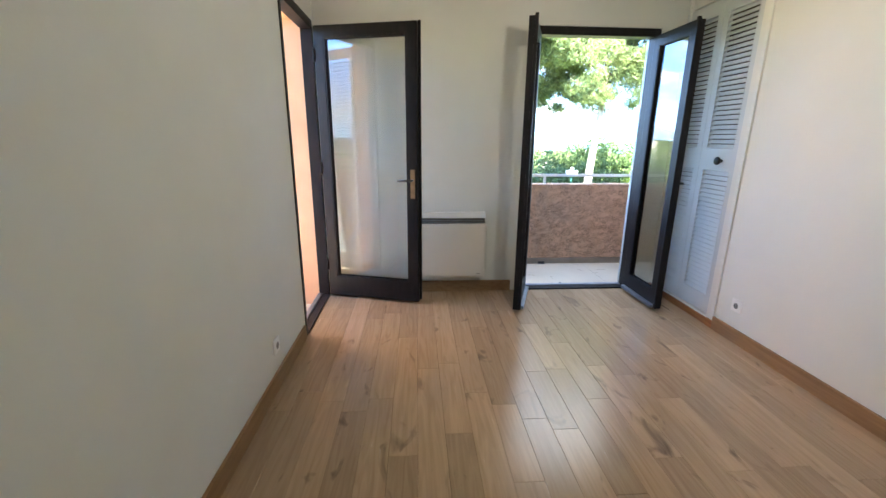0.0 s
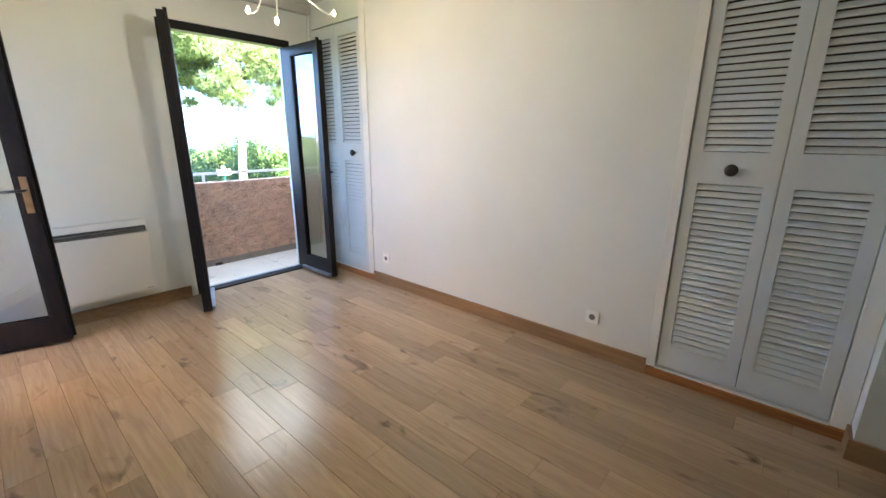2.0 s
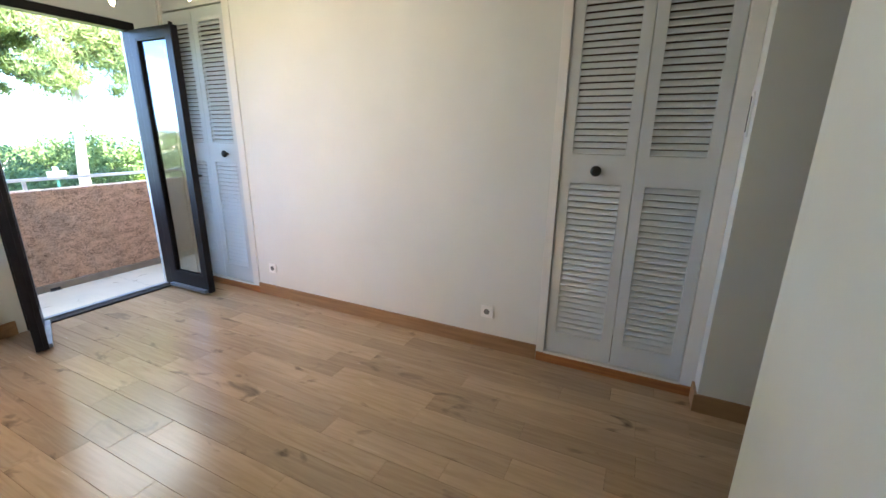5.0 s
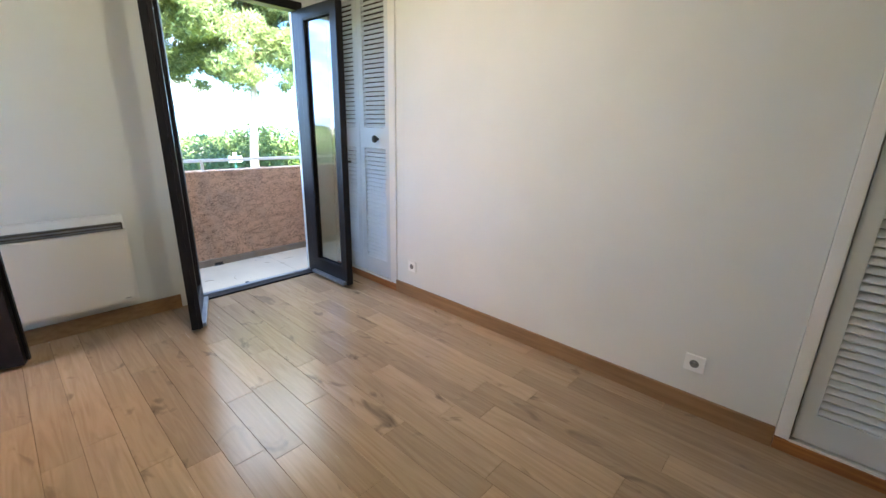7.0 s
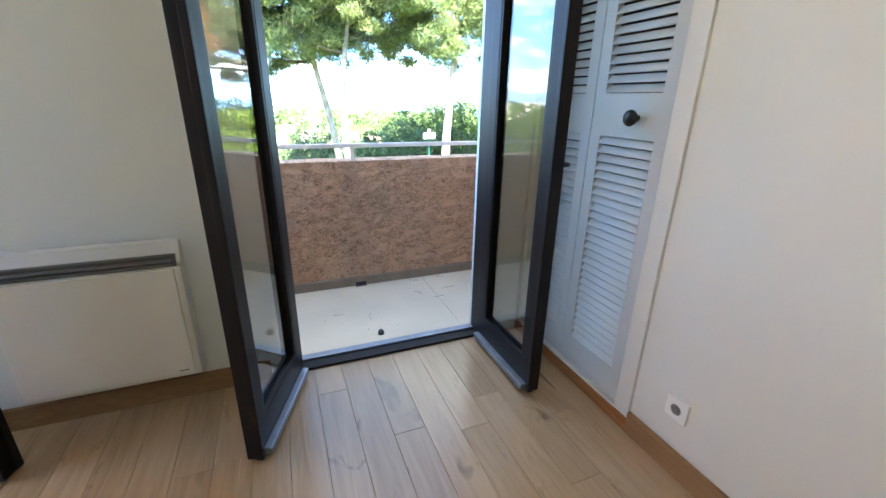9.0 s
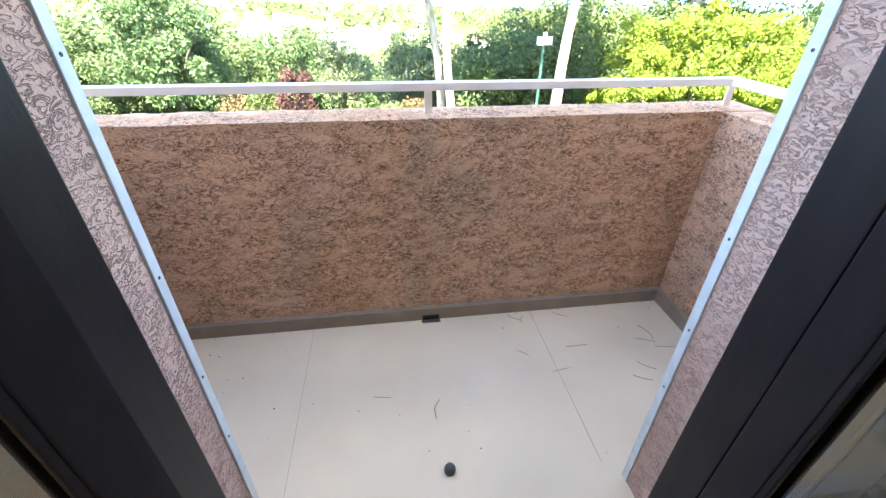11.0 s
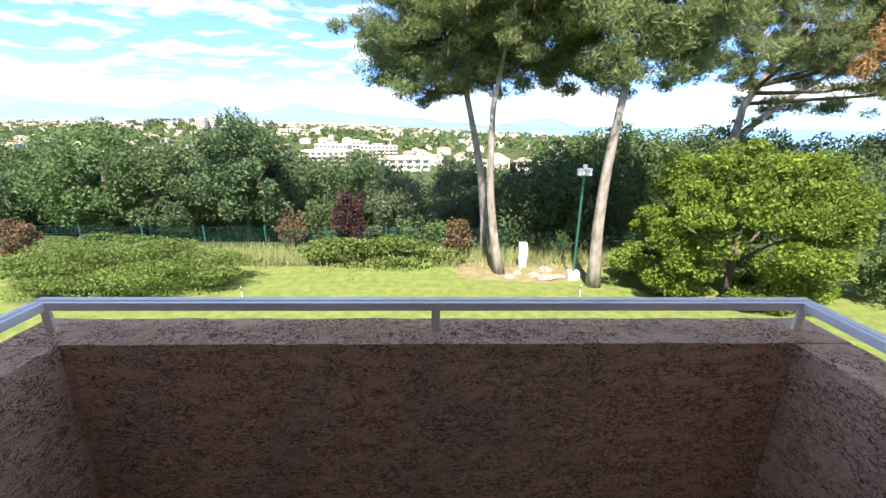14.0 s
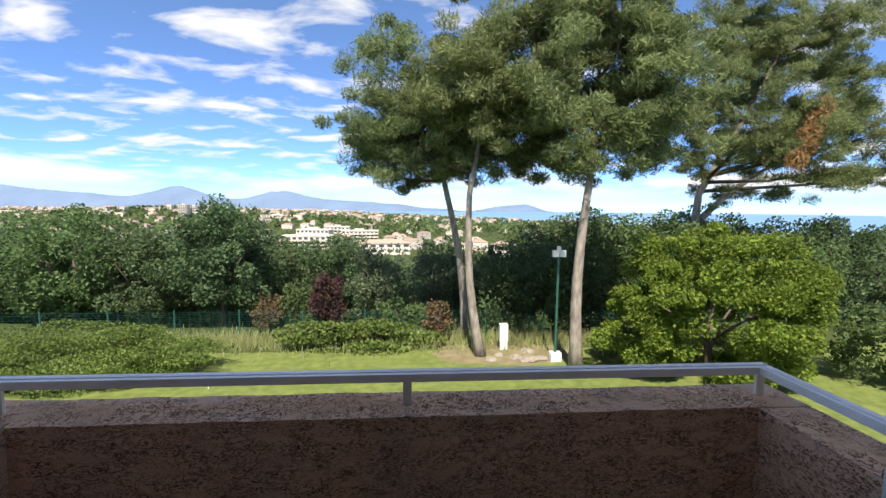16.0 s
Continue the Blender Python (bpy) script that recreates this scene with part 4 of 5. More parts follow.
xs = sorted({round(v, 2) for v in list(np.linspace(-60, 60, 61)) + [math.copysign(60 + 8 * 1.16 ** k, sg) for k in range(42) for sg in (-1, 1)] if abs(v) < 4600})
ys = sorted({round(v, 2) for v in list(np.linspace(-40, 60, 60)) + [60 + 6 * 1.15 ** k for k in range(47)] + [-40 - 10 * 1.3 ** k for k in range(20)] if -2500 < v < 4600})
gv = [(x, y, ground_z(x, y)) for y in ys for x in xs]
nx = len(xs)
gf = [(j * nx + i, j * nx + i + 1, (j + 1) * nx + i + 1, (j + 1) * nx + i) for j in range(len(ys) - 1) for i in range(nx - 1)]
gme = bpy.data.meshes.new("ground")
gme.from_pydata(gv, [], gf)
gme.materials.append(M_LAWN); gme.materials.append(M_WILD)
gme.polygons.foreach_set("material_index", [0 if (gv[f[0]][1] < 18.0 and -40 < gv[f[0]][0] < 40) else 1 for f in gf])
gme.polygons.foreach_set("use_smooth", [True] * len(gf))
tagged(new("ground", gme), "mown green lawn falling away to wooded slopes", "ground", kind="structure")

wme = bpy.data.meshes.new("water")
wme.from_pydata([(-600, -2500, -34.5), (4700, -2500, -34.5), (4700, 4800, -34.5), (-600, 4800, -34.5)], [], [(0, 1, 2, 3)])
wme.materials.append(M_SEA)
tagged(new("water", wme), "calm blue sea beyond the town", "sea", kind="structure")


def mountain(label, x0, x1, dist, peaks, seed):
    """A far ridge: a strip with depth whose crest follows a few broad peaks."""
    bm = bmesh.new()
    n = 90
    rows_ = []
    for j, (dy, f) in enumerate(((-260, 0.0), (-120, 0.62), (0, 1.0), (200, 0.3))):
        row = []
        for i in range(n + 1):
            x = x0 + (x1 - x0) * i / n
            h = 1.2 * sum(a * math.exp(-((x - c) / w) ** 2) for c, w, a in peaks) + 14 * noise.noise(Vector((x * 0.004 + seed, j * 0.4, 0))) + 7 * noise.noise(Vector((x * 0.015 + seed, j, 2)))
            row.append(bm.verts.new((x, dist + dy, -38 + max(0, h) * f)))
        rows_.append(row)
    for a, b in zip(rows_, rows_[1:]):
        for i in range(n):
            bm.faces.new((a[i], a[i + 1], b[i + 1], b[i]))
    return structure("backdrop_mountain", label, bm, M_MOUNT_HAZE, "mountain")


mountain("mountain ridge painted in haze blue under clouds", -4600, 600, 4300, ((-4300, 700, 190), (-3200, 700, 110), (-2330, 330, 130), (-1900, 600, 60), (-1330, 330, 118), (-800, 500, 62), (-200, 600, 48)), 1.0)
mountain("low dark headland across the bay, painted in haze blue", 250, 1500, 4400, ((1000, 300, 52), (1250, 150, 44)), 7.0)


# ---- trees ----
def trunk_path(p0, p1, bend, n=7):
    p0, p1 = Vector(p0), Vector(p1)
    out = []
    for i in range(n):
        t = i / (n - 1)
        out.append(p0.lerp(p1, t) + Vector((bend[0] * math.sin(math.pi * t), bend[1] * math.sin(math.pi * t), 0)))
    return out


def pine(label, base, fork, crown, crown_r, bend, r0, seed, clumps=105, count=36000, dry=False, limbs=13):
    """Umbrella pine: bare trunk to the fork, ascending limbs, flat clumps of needles."""
    rng = np.random.default_rng(seed)
    e = thing("pine_tree", label, "tree", base, group="garden pines")
    b, f, c, cr = Vector(base), Vector(fork) - Vector(base), Vector(crown) - Vector(base), Vector(crown_r)
    top = c + Vector((0, 0, cr.z * 0.55))
    path = trunk_path((0, 0, -0.15), f, bend) + [f.lerp(top, 0.5) + Vector((0.2, 0, 0)), top]
    nrad = [r0 * 1.35] + [r0 * (1 - 0.45 * i / 6) for i in range(1, 7)] + [r0 * 0.3, r0 * 0.08]
    part("trunk", tube(path, nrad, 12), M_BARK, e, "grey-brown fissured trunk", smooth=True)
    cs, rs = [], []
    for i in range(limbs):
        a = 6.283 * (i + rng.uniform(0, 0.8)) / limbs * 2.0
        t = rng.uniform(0.0, 0.85)
        st = f.lerp(top, t)
        reach = rng.uniform(0.55, 0.98) * math.sqrt(max(0.15, 1 - (t * 0.95) ** 2))
        en = Vector((c.x + cr.x * reach * math.cos(a), c.y + cr.y * reach * math.sin(a), st.z + cr.z * rng.uniform(0.05, 0.5)))
        mid = st.lerp(en, 0.5) + Vector((0, 0, -0.25))
        limb = part("limb", tube([st, mid, en], [r0 * 0.36, r0 * 0.22, r0 * 0.07], 6), M_TWIG, e, smooth=True)
        for k in range(clumps // limbs // 3):
            u = rng.uniform(0.40, 1.05)
            p = (st.lerp(mid, u * 2) if u < 0.5 else mid.lerp(en, u * 2 - 1)) + Vector(rng.normal(size=3) * (0.45, 0.45, 0.28))
            cs.append(p); rs.append(rng.uniform(0.30, 0.62) * np.array((1, 1, 0.6)))
        for k in range(3):
            u = rng.uniform(0.25, 0.95)
            q = st.lerp(mid, u * 2) if u < 0.5 else mid.lerp(en, u * 2 - 1)
            w = Vector(rng.normal(size=3) * (0.6, 0.6, 0.35)) + Vector((0, 0, 0.25))
            part("twig", tube([q, q + w * 0.6, q + w * 1.3 + Vector((0, 0, 0.15))], [r0 * 0.11, r0 * 0.07, r0 * 0.03], 5), M_TWIG, limb, smooth=True)
    # boughs: each a shelf of tufts, so that the outline steps in and out
    while len(cs) < clumps:
        d = rng.normal(size=3); d /= np.linalg.norm(d)
        q = rng.uniform(0.30, 0.95) ** 0.8
        m = np.array((c.x + cr.x * d[0] * q, c.y + cr.y * d[1] * q, c.z + cr.z * d[2] * q * (1.0 if d[2] > 0 else 0.9)))
        for k in range(rng.integers(4, 9)):
            cs.append(Vector(m + rng.normal(size=3) * (0.66, 0.66, 0.26))); rs.append(rng.uniform(0.34, 0.70) * np.array((1, 1, 0.62)))
    quads("crown", leaves(rng, np.array(cs), np.array(rs), count, 0.23, 0.032, up=0.5, shell=0.15), M_PINE, e)
    if dry:
        dc = np.array([[c.x - 1.7 + x, c.y - 3.0, c.z - 2.4 + z] for x, z in ((-0.5, -1.2), (-0.1, -0.6), (0.1, 0.0), (0.35, 0.6), (0.6, 1.2))])
        quads("dry_branch", leaves(rng, dc, np.full((5, 3), 0.5), 2600, 0.18, 0.04), M_PINE_DRY, e)["label"] = "dry orange-brown needles"
    return e


pine("tall slender pine with bare grey trunk in the garden", (4.36, 21.4, GZ - 0.5), (3.35, 20.8, 2.4), (1.9, 20.8, 5.0), (3.0, 2.4, 3.2), (0.25, 0), 0.20, 1, 330, 84000)
pine("tall pine with bare grey trunk beside its twin", (4.62, 18.6, GZ), (4.05, 18.4, 2.0), (4.6, 18.9, 5.4), (2.7, 2.3, 3.3), (-0.22, 0), 0.185, 2, 360, 96000)
pine("thick-trunked tall pine behind the garden lamp", (7.82, 17.35, GZ), (7.9, 17.1, 2.4), (8.0, 17.4, 6.2), (3.9, 2.6, 4.9), (-0.18, 0), 0.22, 3, 560, 150000)
pine("leaning pine with dry orange branch above the shrubs", (16.3, 25.0, GZ - 2.0), (17.5, 25.0, 2.4), (21.6, 24.4, 7.4), (7.6, 3.6, 6.8), (0.2, 0), 0.33, 4, 980, 225000, dry=True, limbs=19)
lean = bpy.data.objects["pine_tree.003"]
part("fork_limb", tube([(1.15, 0, 6.9), (2.5, -0.2, 8.3), (4.1, -0.3, 9.5), (5.9, -0.5, 10.6)], [0.20, 0.16, 0.12, 0.05], 8), M_BARK, lean, "long bare leaning limb", smooth=True)


def leafy(name, label, category, at, height, rx, ry, material, seed, count, size, low=0.15, lumps=34, group="", trunk=0.12, lump_r=0.34, out=0.85):
    """Broad-leaved tree or shrub: short forked trunk, lumpy crown of leaves with gaps."""
    rng = np.random.default_rng(seed)
    e = thing(name, label, category, at, group=group)
    cz, rz = height * (1 + low) / 2, height * (1 - low) / 2
    if trunk:
        part("trunk", tube([(0, 0, -0.4), (0.05, 0, cz * 0.5), (0.1, 0.05, cz * 1.2)], [trunk * 1.2, trunk, trunk * 0.4], 8), M_TWIG, e, smooth=True)
        for k in range(5):
            a = k * 1.256 + rng.uniform(0, 0.6)
            part("limb", tube([(0.05, 0, cz * 0.5), (rx * 0.35 * math.cos(a), ry * 0.35 * math.sin(a), cz * 0.95), (rx * 0.7 * math.cos(a), ry * 0.7 * math.sin(a), cz * 1.25)],
                              [trunk * 0.5, trunk * 0.35, trunk * 0.1], 6), M_TWIG, e, smooth=True)
    d = rng.normal(size=(lumps, 3)); d /= np.linalg.norm(d, axis=1)[:, None]
    q = (0.35 + (out - 0.35) * rng.random(lumps) ** 0.5)[:, None]
    cs = d * q * np.array((rx, ry, rz)) + np.array((0, 0, cz))
    m = min(rx, ry, rz)
    rs = rng.uniform(0.6, 1.25, (lumps, 1)) * lump_r * np.array((rx, ry, max(rz, m))) * np.array((1, 1, 0.85))
    quads("crown", leaves(rng, cs, rs, count, size, size * 0.55, shell=0.5), material, e)
    return e


# woods beyond the fence: five kinds of tree, copied with their own turn and size
kinds = [leafy("oak_tree", "dense dark green oak at the edge of the woods", "tree", (-8, 27, GZ - 2.2), 7.2, 3.0, 2.8, M_OAKLEAF, 21, 15000, 0.165, lumps=58, lump_r=0.25, group="woods"),
         leafy("oak_tree", "broad dark green oak with lumpy crown", "tree", (-14.5, 27.5, GZ - 2.5), 7.6, 3.4, 3.0, M_OAKLEAF, 22, 16000, 0.17, lumps=62, lump_r=0.25, group="woods"),
         leafy("ash_tree", "mid-green leafy tree in the woods", "tree", (-20.5, 28, GZ - 2.5), 7.4, 3.1, 2.9, M_MIDLEAF, 23, 14500, 0.165, lumps=54, lump_r=0.26, group="woods"),
         leafy("laurel_tree", "glossy dark evergreen tree by the fence", "tree", (8.2, 24.5, GZ - 1.2), 6.0, 2.7, 2.4, M_OAKLEAF, 24, 14500, 0.155, lumps=52, lump_r=0.26, group="woods")]
rng = random.Random(5)
spots = []
for k, (x0, x1, y, z, hmin, hmax) in enumerate(((-34, -5, 25.5, -1.2, 0.80, 0.98), (-42, -3, 31, -4.2, 1.05, 1.28), (-46, -6, 38, -7.5, 1.30, 1.60), (-50, 0, 48, -11, 1.5, 1.9),
                                                (-3, 5, 30, -4.2, 0.62, 0.80), (5, 13, 27, -2.4, 0.92, 1.08), (11, 28, 24.5, -1.5, 0.86, 1.05), (14, 38, 31, -3.5, 1.0, 1.3), (0, 30, 42, -8.5, 1.05, 1.3))):
    x = x0
    while x < x1:
        spots.append((x + rng.uniform(-0.6, 0.6), y + rng.uniform(-1.3, 1.3), GZ + z, rng.uniform(hmin, hmax)))
        x += 3.1 + 0.05 * y * rng.random()
for x, y, z, s in spots:
    src = kinds[rng.choice((0, 0, 1, 1, 2, 2, 3))]
    copy_thing(src, pose(x, y, z, 0, 0, rng.uniform(0, 360)) @ Matrix.Diagonal((s * rng.uniform(0.9, 1.15), s * rng.uniform(0.9, 1.15), s, 1)))

leafy("maple_tree", "bright yellow-green leafy tree on the lawn's edge", "tree", (12.1, 16.6, GZ), 5.1, 3.8, 2.6, M_BRIGHT, 31, 76000, 0.12, low=-0.12, lumps=150, lump_r=0.16, out=1.0)
leafy("green_shrub", "small dark green shrub beside the pine", "shrub", (9.4, 17.9, GZ), 1.6, 0.8, 0.7, M_OAKLEAF, 32, 2600, 0.12, trunk=0, low=0)
leafy("green_shrub", "pale green shrub at the end of the lawn", "shrub", (17.2, 15.4, GZ), 2.5, 1.7, 1.4, M_MIDLEAF, 33, 6000, 0.14, trunk=0, low=0)
leafy("low_bush", "wide low bright green bush on the lawn", "bush", (-8.7, 17.2, GZ), 1.9, 4.7, 1.9, M_BUSH, 34, 60000, 0.075, low=-0.3, lumps=130, trunk=0.05, lump_r=0.2)
leafy("ivy_hedge", "low spreading green hedge before the fence", "hedge", (-0.2, 19.6, GZ), 1.25, 3.4, 0.8, M_BUSH, 35, 9000, 0.14, low=-0.4, lumps=50, trunk=0, lump_r=0.3)
leafy("red_shrub", "dark red-leaved plum shrub among the greens", "shrub", (-1.6, 21.4, GZ - 0.3), 3.2, 0.85, 0.8, M_RED, 36, 3600, 0.13, low=0.1)
leafy("brown_shrub", "dry brown shrub by the fence", "shrub", (3.1, 20.4, GZ - 0.2), 2.1, 0.7, 0.6, M_BROWN, 37, 1500, 0.12, low=0.15)
leafy("brown_shrub", "dry rust-brown shrub by the fence", "shrub", (-4.4, 22.3, GZ - 0.5), 2.3, 0.8, 0.7, M_BROWN, 38, 1800, 0.12, low=0.1)
leafy("brown_shrub", "rust-brown bush beside the wide green bush", "shrub", (-14.0, 19.3, GZ), 1.9, 0.9, 0.8, M_BROWN, 39, 2400, 0.12, low=0.0)
leafy("olive_tree", "grey-green feathery tree by the fence", "tree", (0.4, 23.6, GZ - 0.8), 4.6, 1.5, 1.3, M_OLIVE, 40, 5200, 0.14)
leafy("olive_tree", "sparse grey-green tree with bare twigs", "tree", (3.0, 23.8, GZ - 0.8), 4.9, 1.4, 1.2, M_OLIVE, 41, 3000, 0.13)
leafy("green_shrub", "mid-green shrub in the garden border", "shrub", (-2.9, 22.6, GZ - 0.5), 2.8, 1.2, 1.0, M_MIDLEAF, 42, 5000, 0.13, low=0)
leafy("green_shrub", "mid-green shrub beyond the hedge", "shrub", (1.6, 21.8, GZ - 0.4), 2.4, 1.1, 0.9, M_MIDLEAF, 43, 4500, 0.13, low=0)
leafy("dark_bush", "large dark green bush behind the pines", "bush", (6.4, 21.8, GZ - 0.4), 4.2, 1.9, 1.3, M_OAKLEAF, 44, 12000, 0.15, low=0, lumps=50)
leafy("dark_bush", "tall dark green bush behind the garden lamp", "bush", (9.2, 21.4, GZ - 0.3), 4.6, 1.7, 1.3, M_OAKLEAF, 45, 11000, 0.15, low=0, lumps=50)

# wild grass along the fence, far woods
rng = np.random.default_rng(8)
n = 9000
gx, gy = rng.uniform(-16, 16, n), 20.2 + rng.normal(size=n) * 0.55
base_ = np.stack([gx, gy, np.full(n, GZ - 0.02)], 1)
tip = base_ + np.stack([rng.normal(size=n) * 0.12, rng.normal(size=n) * 0.1, rng.uniform(0.15, 0.6, n)], 1)
side = np.stack([rng.uniform(0.008, 0.02, n), rng.normal(size=n) * 0.008, np.zeros(n)], 1)
tagged(quads("wild_grass", np.stack([base_ - side, base_ + side, tip + side * 0.2, tip - side * 0.2], 1), M_GRASSBLADE), "pale uncut grass along the fence", "grass", kind="stuff")
n = 2600
fx, fy = rng.uniform(-1, 1, n), 62 + 900 * rng.random(n) ** 1.7
fx = fx * (fy * 1.05 + 30) - 20
cs = np.array([(x, y, ground_z(x, y) + 2.0) for x, y in zip(fx, fy)])
sz = rng.uniform(3.0, 6.0, n) * (1 + fy / 700)
far_leaf = leaves(rng, cs, np.stack([sz, sz, sz * 0.85], 1), 75000, 1.5, 1.0, shell=0.7)
tagged(quads("far_woods", far_leaf, M_OAKLEAF), "dark green woods between the houses", "woods", kind="stuff")

n = 3000
fy = 500 + 2600 * rng.random(n)
fx = rng.uniform(-1.2, 0.5, n) * fy
ok = (fx - 75) * 1080 + (fy - 1700) * 447 < -30000
fx, fy = fx[ok], fy[ok]
cs = np.array([(x, y, ground_z(x, y) + 3.0) for x, y in zip(fx, fy)])
sz = rng.uniform(8.0, 20.0, len(fx))
tagged(quads("distant_woods", leaves(rng, cs, np.stack([sz, sz, sz * 0.45], 1), 60000, 6.0, 4.0, shell=0.6), M_MIDLEAF), "green woods among the far houses", "woods", kind="stuff")

# ---- garden fence, lamp, box, stones ----
fence = thing("garden_fence", "green wire-mesh garden fence on steel posts", "fence", (0, 0, 0))
FY = 21.0
for x in np.arange(-26, 26.1, 2.6):
    part("post", tube([(x, FY, GZ - 1.2), (x, FY, GZ + 1.25)], [0.03, 0.03], 8), M_FENCE, fence)
wires = bmesh.new()
for z in np.arange(0.05, 1.21, 0.10):
    box(wires, -26, 26, FY - 0.004, FY + 0.004, GZ + z - 0.0035, GZ + z + 0.0035)
for x in np.arange(-26, 26, 0.40):
    box(wires, x - 0.003, x + 0.003, FY - 0.003, FY + 0.003, GZ - 0.3, GZ + 1.22)
tagged(part("mesh_wire", wires, M_FENCE, fence), kind="stuff")

gl = thing("garden_lamp", "green garden lamp post with white floodlights", "lamp", (7.28, 18.0, GZ))
part("post", tube([(0, 0, 0), (0, 0, 3.95)], [0.05, 0.04], 10), M_FENCE, gl)
part("footing", B(-0.20, 0.20, -0.16, 0.16, -0.1, 0.32, bevel=0.03), M_WHITE, gl, "white concrete footing")
for dx in (-0.13, 0.13):
    part("floodlight", B(dx - 0.11, dx + 0.11, -0.10, 0.06, 3.86, 4.10, bevel=0.02), M_WHITE, gl, "white floodlight")
part("sensor", B(-0.06, 0.06, -0.08, 0.05, 4.11, 4.24, bevel=0.015), M_WHITE, gl)
ub = thing("utility_box", "white utility cabinet on the garden border", "cabinet", (5.60, 19.2, GZ))
part("cabinet", B(-0.16, 0.16, -0.14, 0.14, 0.35, 1.05, bevel=0.015), M_WHITE, ub)
part("plinth", B(-0.14, 0.14, -0.12, 0.12, -0.1, 0.33, bevel=0.01), M_WHITE, ub)
part("door", B(-0.13, 0.13, -0.146, -0.139, 0.40, 1.0, bevel=0.004), M_WHITE, ub)
bed = bmesh.new()
hub_ = bed.verts.new((5.6, 18.9, GZ + 0.05))
ring_ = [bed.verts.new((5.6 + 3.4 * math.cos(a) * (1 + 0.25 * noise.noise(Vector((math.cos(a) * 2, math.sin(a) * 2, 5)))), 18.9 + 1.5 * math.sin(a) * (1 + 0.3 * noise.noise(Vector((math.cos(a) * 3, math.sin(a) * 3, 1)))), GZ - 0.01))
         for a in (6.283 * k / 40 for k in range(40))]
for k in range(40):
    bed.faces.new((hub_, ring_[k], ring_[(k + 1) % 40]))
structure("ground_bed", "bare brown soil with dry needles under the pines", bed, mat("needle_litter", (0.23, 0.18, 0.10), (0.13, 0.12, 0.05), 2.5, 0.95, bump=0.6, bscale=30, detail=9), "soil")
rng2 = random.Random(3)
for x, y, s in ((5.9, 18.2, 0.30), (6.35, 18.0, 0.34), (6.8, 18.1, 0.28), (5.3, 18.5, 0.22), (6.5, 18.9, 0.30), (4.9, 18.1, 0.24), (6.1, 17.9, 0.22)):
    bm = bmesh.new()
    s *= 0.72
    bmesh.ops.create_icosphere(bm, subdivisions=2, radius=s)
    for v in bm.verts:
        v.co = Vector((v.co.x * 1.3, v.co.y, v.co.z * 0.55)) + noise.noise_vector(v.co * 3 + Vector((x, y, 0))) * s * 0.35
    bm.transform(Matrix.Translation((x, y, GZ + s * 0.2)))
    tagged(finish("rock", bm, M_ROCK), "pale limestone rock at the lawn's edge", "rock", "border rocks")
for x, y in ((-4.2, 16.2), (7.0, 16.4)):
    st_ = thing("marker_stake", "thin white marker stake in the lawn", "stake", (x, y, GZ), group="lawn stakes")
    part("stick", tube([(0, 0, -0.05), (0, 0, 0.42)], [0.018, 0.014], 8), M_WHITE, st_)
    part("band", tube([(0, 0, 0.26), (0, 0, 0.36)], [0.02, 0.02], 8), M_GREYDARK, st_)


# ---- town ----
def block(label, at, w, d, storeys, bays, rz, group="town buildings", hip=False):
    """A far building with floor bands, windows and a roof."""
    h = storeys * 3.0
    e = thing("apartment_building", label, "building", at, group, rz=rz)
    part("wall", B(-w / 2, w / 2, -d / 2, d / 2, -6, h), M_WALLW, e)
    if hip:
        bm = B(-w / 2 - 0.5, w / 2 + 0.5, -d / 2 - 0.5, d / 2 + 0.5, h, h + 2.2)
        for v in bm.verts:
            if v.co.z > h + 1:
                v.co.x *= 0.6; v.co.y *= 0.15
        part("roof", bm, M_TILE, e, "terracotta roof")
    else:
        part("roof", wall_pieces([(-w / 2 - 0.4, w / 2 + 0.4, -d / 2 - 0.4, d / 2 + 0.4, h, h + 0.5), (-w * 0.15, w * 0.1, -d / 4, d / 4, h + 0.5, h + 2)]), M_WALLW, e)
    win = B(-0.5, 0.5, -0.06, 0.06, -0.5, 0.5)
    me = bpy.data.meshes.new("window")
    win.to_mesh(me); win.free(); me.materials.append(M_PANE)
    for s in range(storeys):
        for k in range(bays):
            o = new("window", me)
            o.parent = e
            o.location = (-w / 2 + w * (k + 0.5) / bays, -d / 2 - 0.02, s * 3.0 + 1.6)
            o.scale = (w / bays * 0.62, 1, 1.5)
        part("balcony", B(-w / 2, w / 2, -d / 2 - 1.3, -d / 2, s * 3.0 - 0.2, s * 3.0 + 0.75), M_WALLW, e) if storeys > 2 and s else None
    return e


block("long white apartment block with rows of windows", (-227, 729, ground_z(-227, 729) + 1.0), 62, 12, 4, 14, 8, hip=False)
block("pale tower block on the wooded hill", (-419, 799, ground_z(-419, 799) + 1.0), 15, 15, 8, 4, 10, hip=False)
block("pale tower block on the wooded hill", (-412, 820, ground_z(-412, 820) + 1.0), 15, 15, 7, 4, 10, hip=False)
block("pale tower block on the wooded hill", (-397, 833, ground_z(-397, 833) + 1.0), 15, 15, 7, 4, 10, hip=False)
block("white terraced apartment building among trees", (-71, 295, ground_z(-71, 295) + 1.0), 34, 12, 3, 9, 5, hip=False)
block("white terraced apartment building among trees", (-76, 340, ground_z(-76, 340) + 1.0), 26, 12, 4, 8, -8, hip=False)
block("cream apartment building among trees", (-71, 417, ground_z(-71, 417) + 1.0), 22, 12, 4, 6, 0, hip=False)
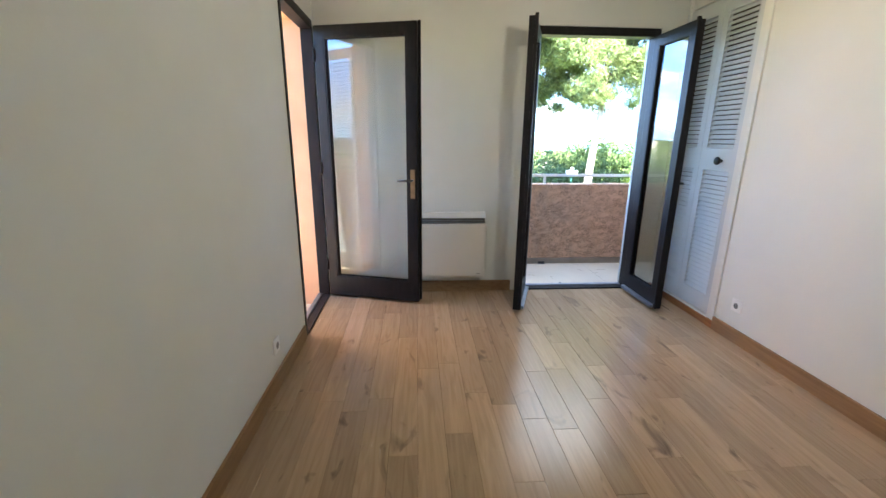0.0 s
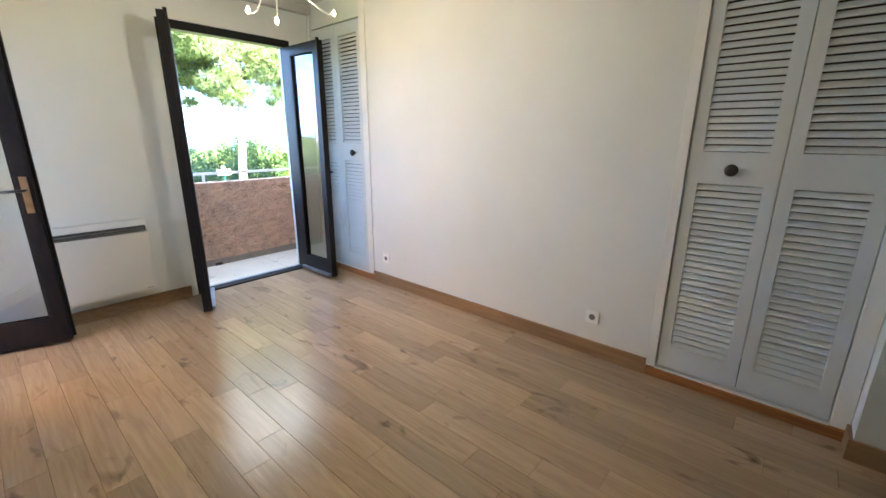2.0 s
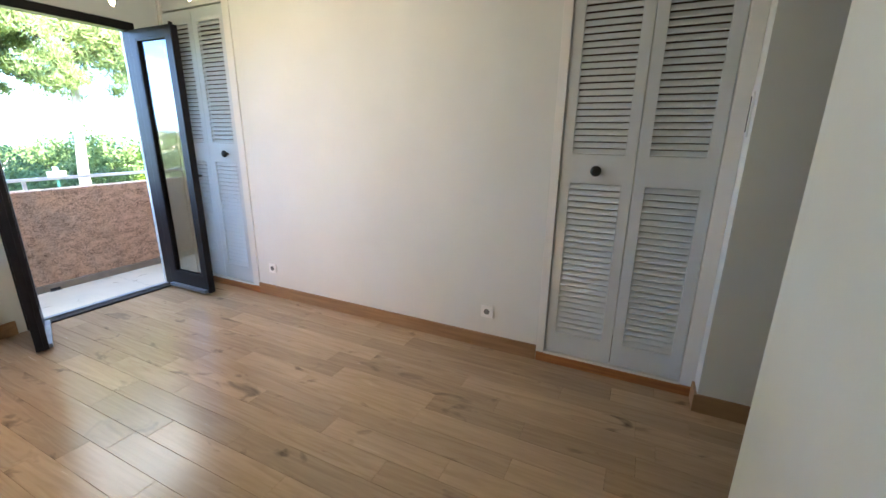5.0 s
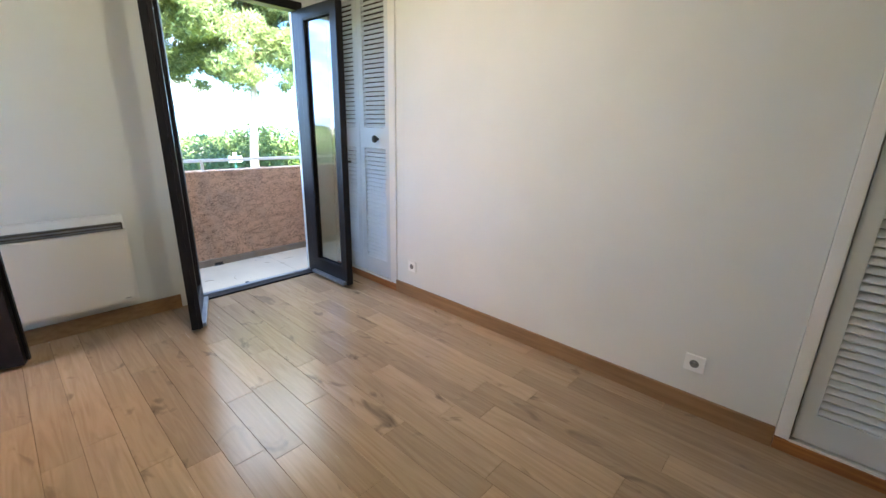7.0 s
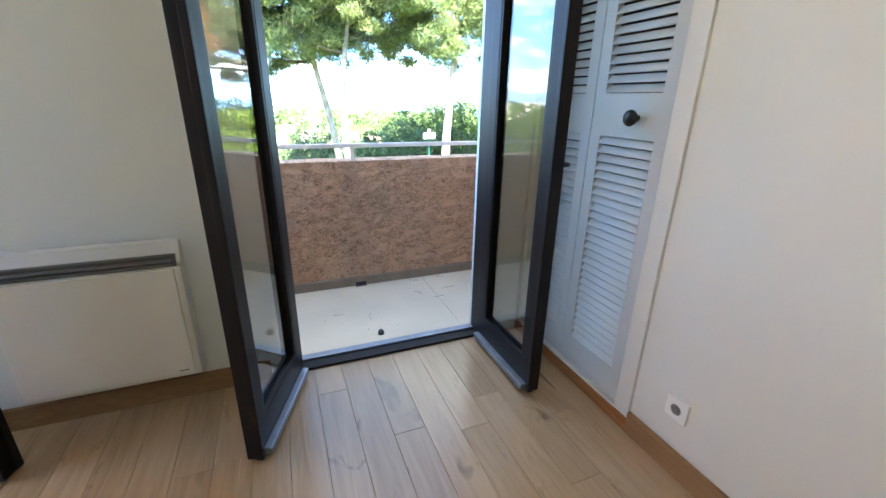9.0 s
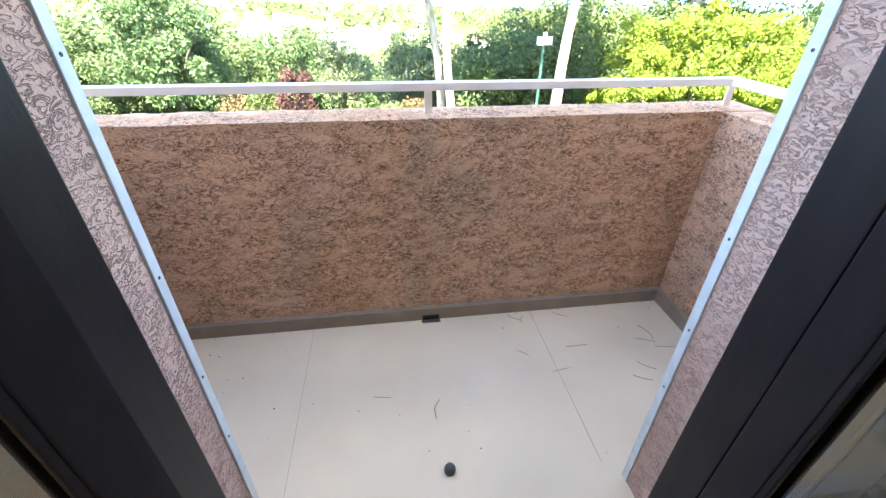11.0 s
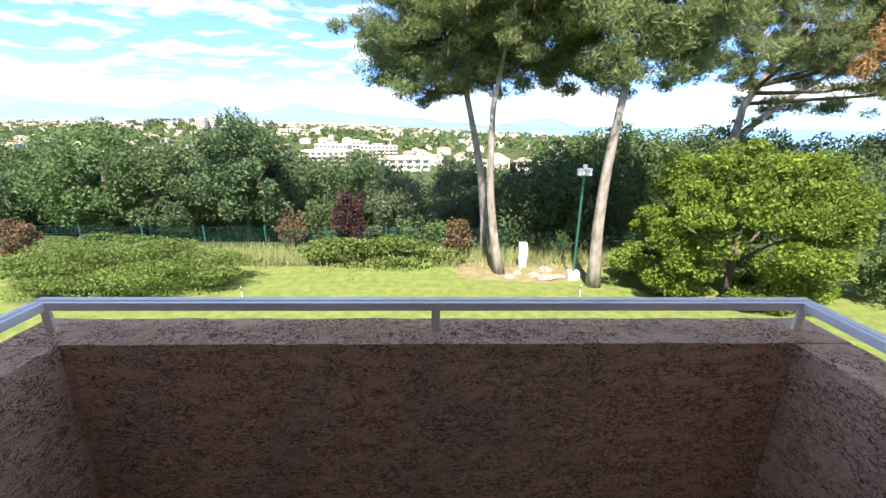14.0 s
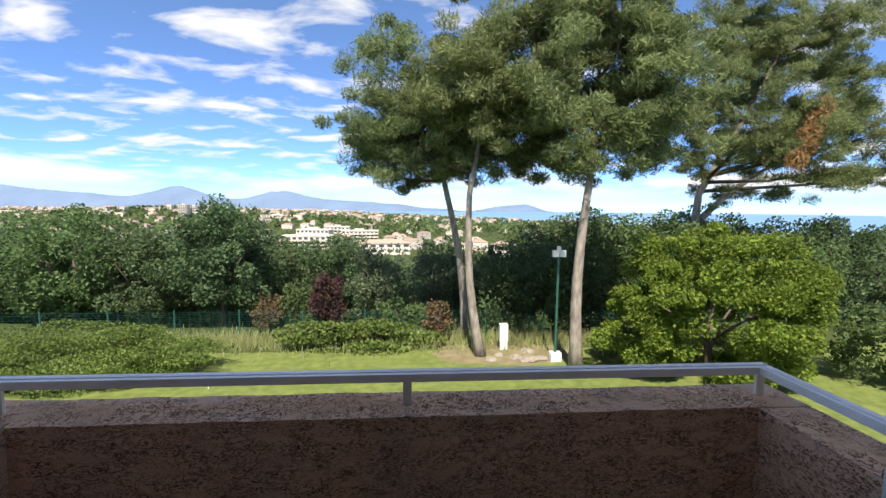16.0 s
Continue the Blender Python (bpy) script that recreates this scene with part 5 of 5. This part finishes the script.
block("cream apartment building with flat roof", (-48, 401, ground_z(-48, 401) + 1.0), 34, 12, 3, 9, 6, hip=False)
block("low white villa among the trees", (-15, 258, ground_z(-15, 258) + 1.0), 30, 10, 2, 6, 10, hip=True)
block("low cream villa with terracotta roof", (-192, 271, ground_z(-192, 271) + 1.0), 22, 10, 2, 5, -10, hip=True)
block("terracotta-roofed villa on the slope", (-189, 235, ground_z(-189, 235) + 1.0), 18, 10, 2, 4, 8, hip=True)
block("orange villa among the trees", (-145, 218, ground_z(-145, 218) + 1.0), 16, 10, 2, 4, 0, hip=True)
block("white villa with terracotta roof", (-127, 307, ground_z(-127, 307) + 1.0), 16, 10, 2, 4, 0, hip=True)
block("cream villa among the trees", (-142, 398, ground_z(-142, 398) + 1.0), 20, 10, 2, 5, 4, hip=True)



def houses(count, y0, y1, seed, size):
    r = np.random.default_rng(seed)
    V, F, RV, RF = [], [], [], []
    for _ in range(count):
        y = y0 + (y1 - y0) * r.random()
        x = r.uniform(-1.15, 0.9) * y
        if (x - 75) * 1080 + (y - 1700) * 447 > -20000:
            continue
        z = ground_z(x, y)
        w, d, h = size * r.uniform(0.6, 1.6), size * r.uniform(0.6, 1.2), size * r.uniform(0.35, 0.8)
        for (v, f, a0, a1, ww, inset) in ((V, F, -3, h, 1.0, 1.0), (RV, RF, h, h + size * 0.16, 1.06, 0.45)):
            o = len(v)
            v += [(x + sx * w / 2 * ww * q, y + sy * d / 2 * ww * q, z + a) for a, q in ((a0, 1.0), (a1, inset)) for sx, sy in ((-1, -1), (1, -1), (1, 1), (-1, 1))]
            f += [(o, o + 1, o + 5, o + 4), (o + 1, o + 2, o + 6, o + 5), (o + 2, o + 3, o + 7, o + 6), (o + 3, o, o + 4, o + 7), (o + 4, o + 5, o + 6, o + 7)]
    for nm, v, f, m_, lb in (("town_houses", V, F, M_TOWN, "pale houses of the far town"), ("town_roofs", RV, RF, M_TILE, "terracotta roofs of the far town")):
        me = bpy.data.meshes.new(nm)
        me.from_pydata(v, [], f)
        me.materials.append(m_)
        tagged(new(nm, me), lb, "town", kind="stuff")


houses(260, 230, 900, 1, 9)
houses(900, 900, 2400, 2, 13)
houses(900, 2400, 4000, 3, 18)


# ---- floor boards ----
def plank_mesh(w, L):
    bm = bmesh.new()
    c, g = 0.0011, 0.0004
    lo = [bm.verts.new(p) for p in ((g, g, -0.014), (w - g, g, -0.014), (w - g, L - g, -0.014), (g, L - g, -0.014))]
    md = [bm.verts.new(p) for p in ((g, g, -c), (w - g, g, -c), (w - g, L - g, -c), (g, L - g, -c))]
    hi = [bm.verts.new(p) for p in ((g + c, g + c, 0), (w - g - c, g + c, 0), (w - g - c, L - g - c, 0), (g + c, L - g - c, 0))]
    for a, b in ((lo, md), (md, hi)):
        for k in range(4):
            bm.faces.new((a[k], a[(k + 1) % 4], b[(k + 1) % 4], b[k]))
    bm.faces.new(hi)
    me = bpy.data.meshes.new("plank")
    bm.to_mesh(me); bm.free()
    me.materials.append(M_OAK)
    return me


floor_ob = bpy.data.objects["floor"]
rng = random.Random(11)
PW = 0.1285
lengths = [0.5, 0.62, 0.75, 0.9, 1.1, 1.3]
cache = {}
cols = int((XR - XL) / PW) + 1
for c in range(cols):
    x = XL + c * PW
    w = min(PW, 2.74 - x)
    y = -2.60
    while y < YB - 0.02:
        L = rng.choice(lengths) if y > -2.59 else rng.uniform(0.3, 1.2)
        if y + L > YB - 0.03 or YB - (y + L) < 0.2:
            L = round(YB - 0.002 - y, 3)
        L = round(L, 3)
        key = (round(w, 3), L)
        if key not in cache:
            cache[key] = plank_mesh(w, L)
        p = new("plank", cache[key])
        p.parent, p.location = floor_ob, (x, y, 0)
        y += L
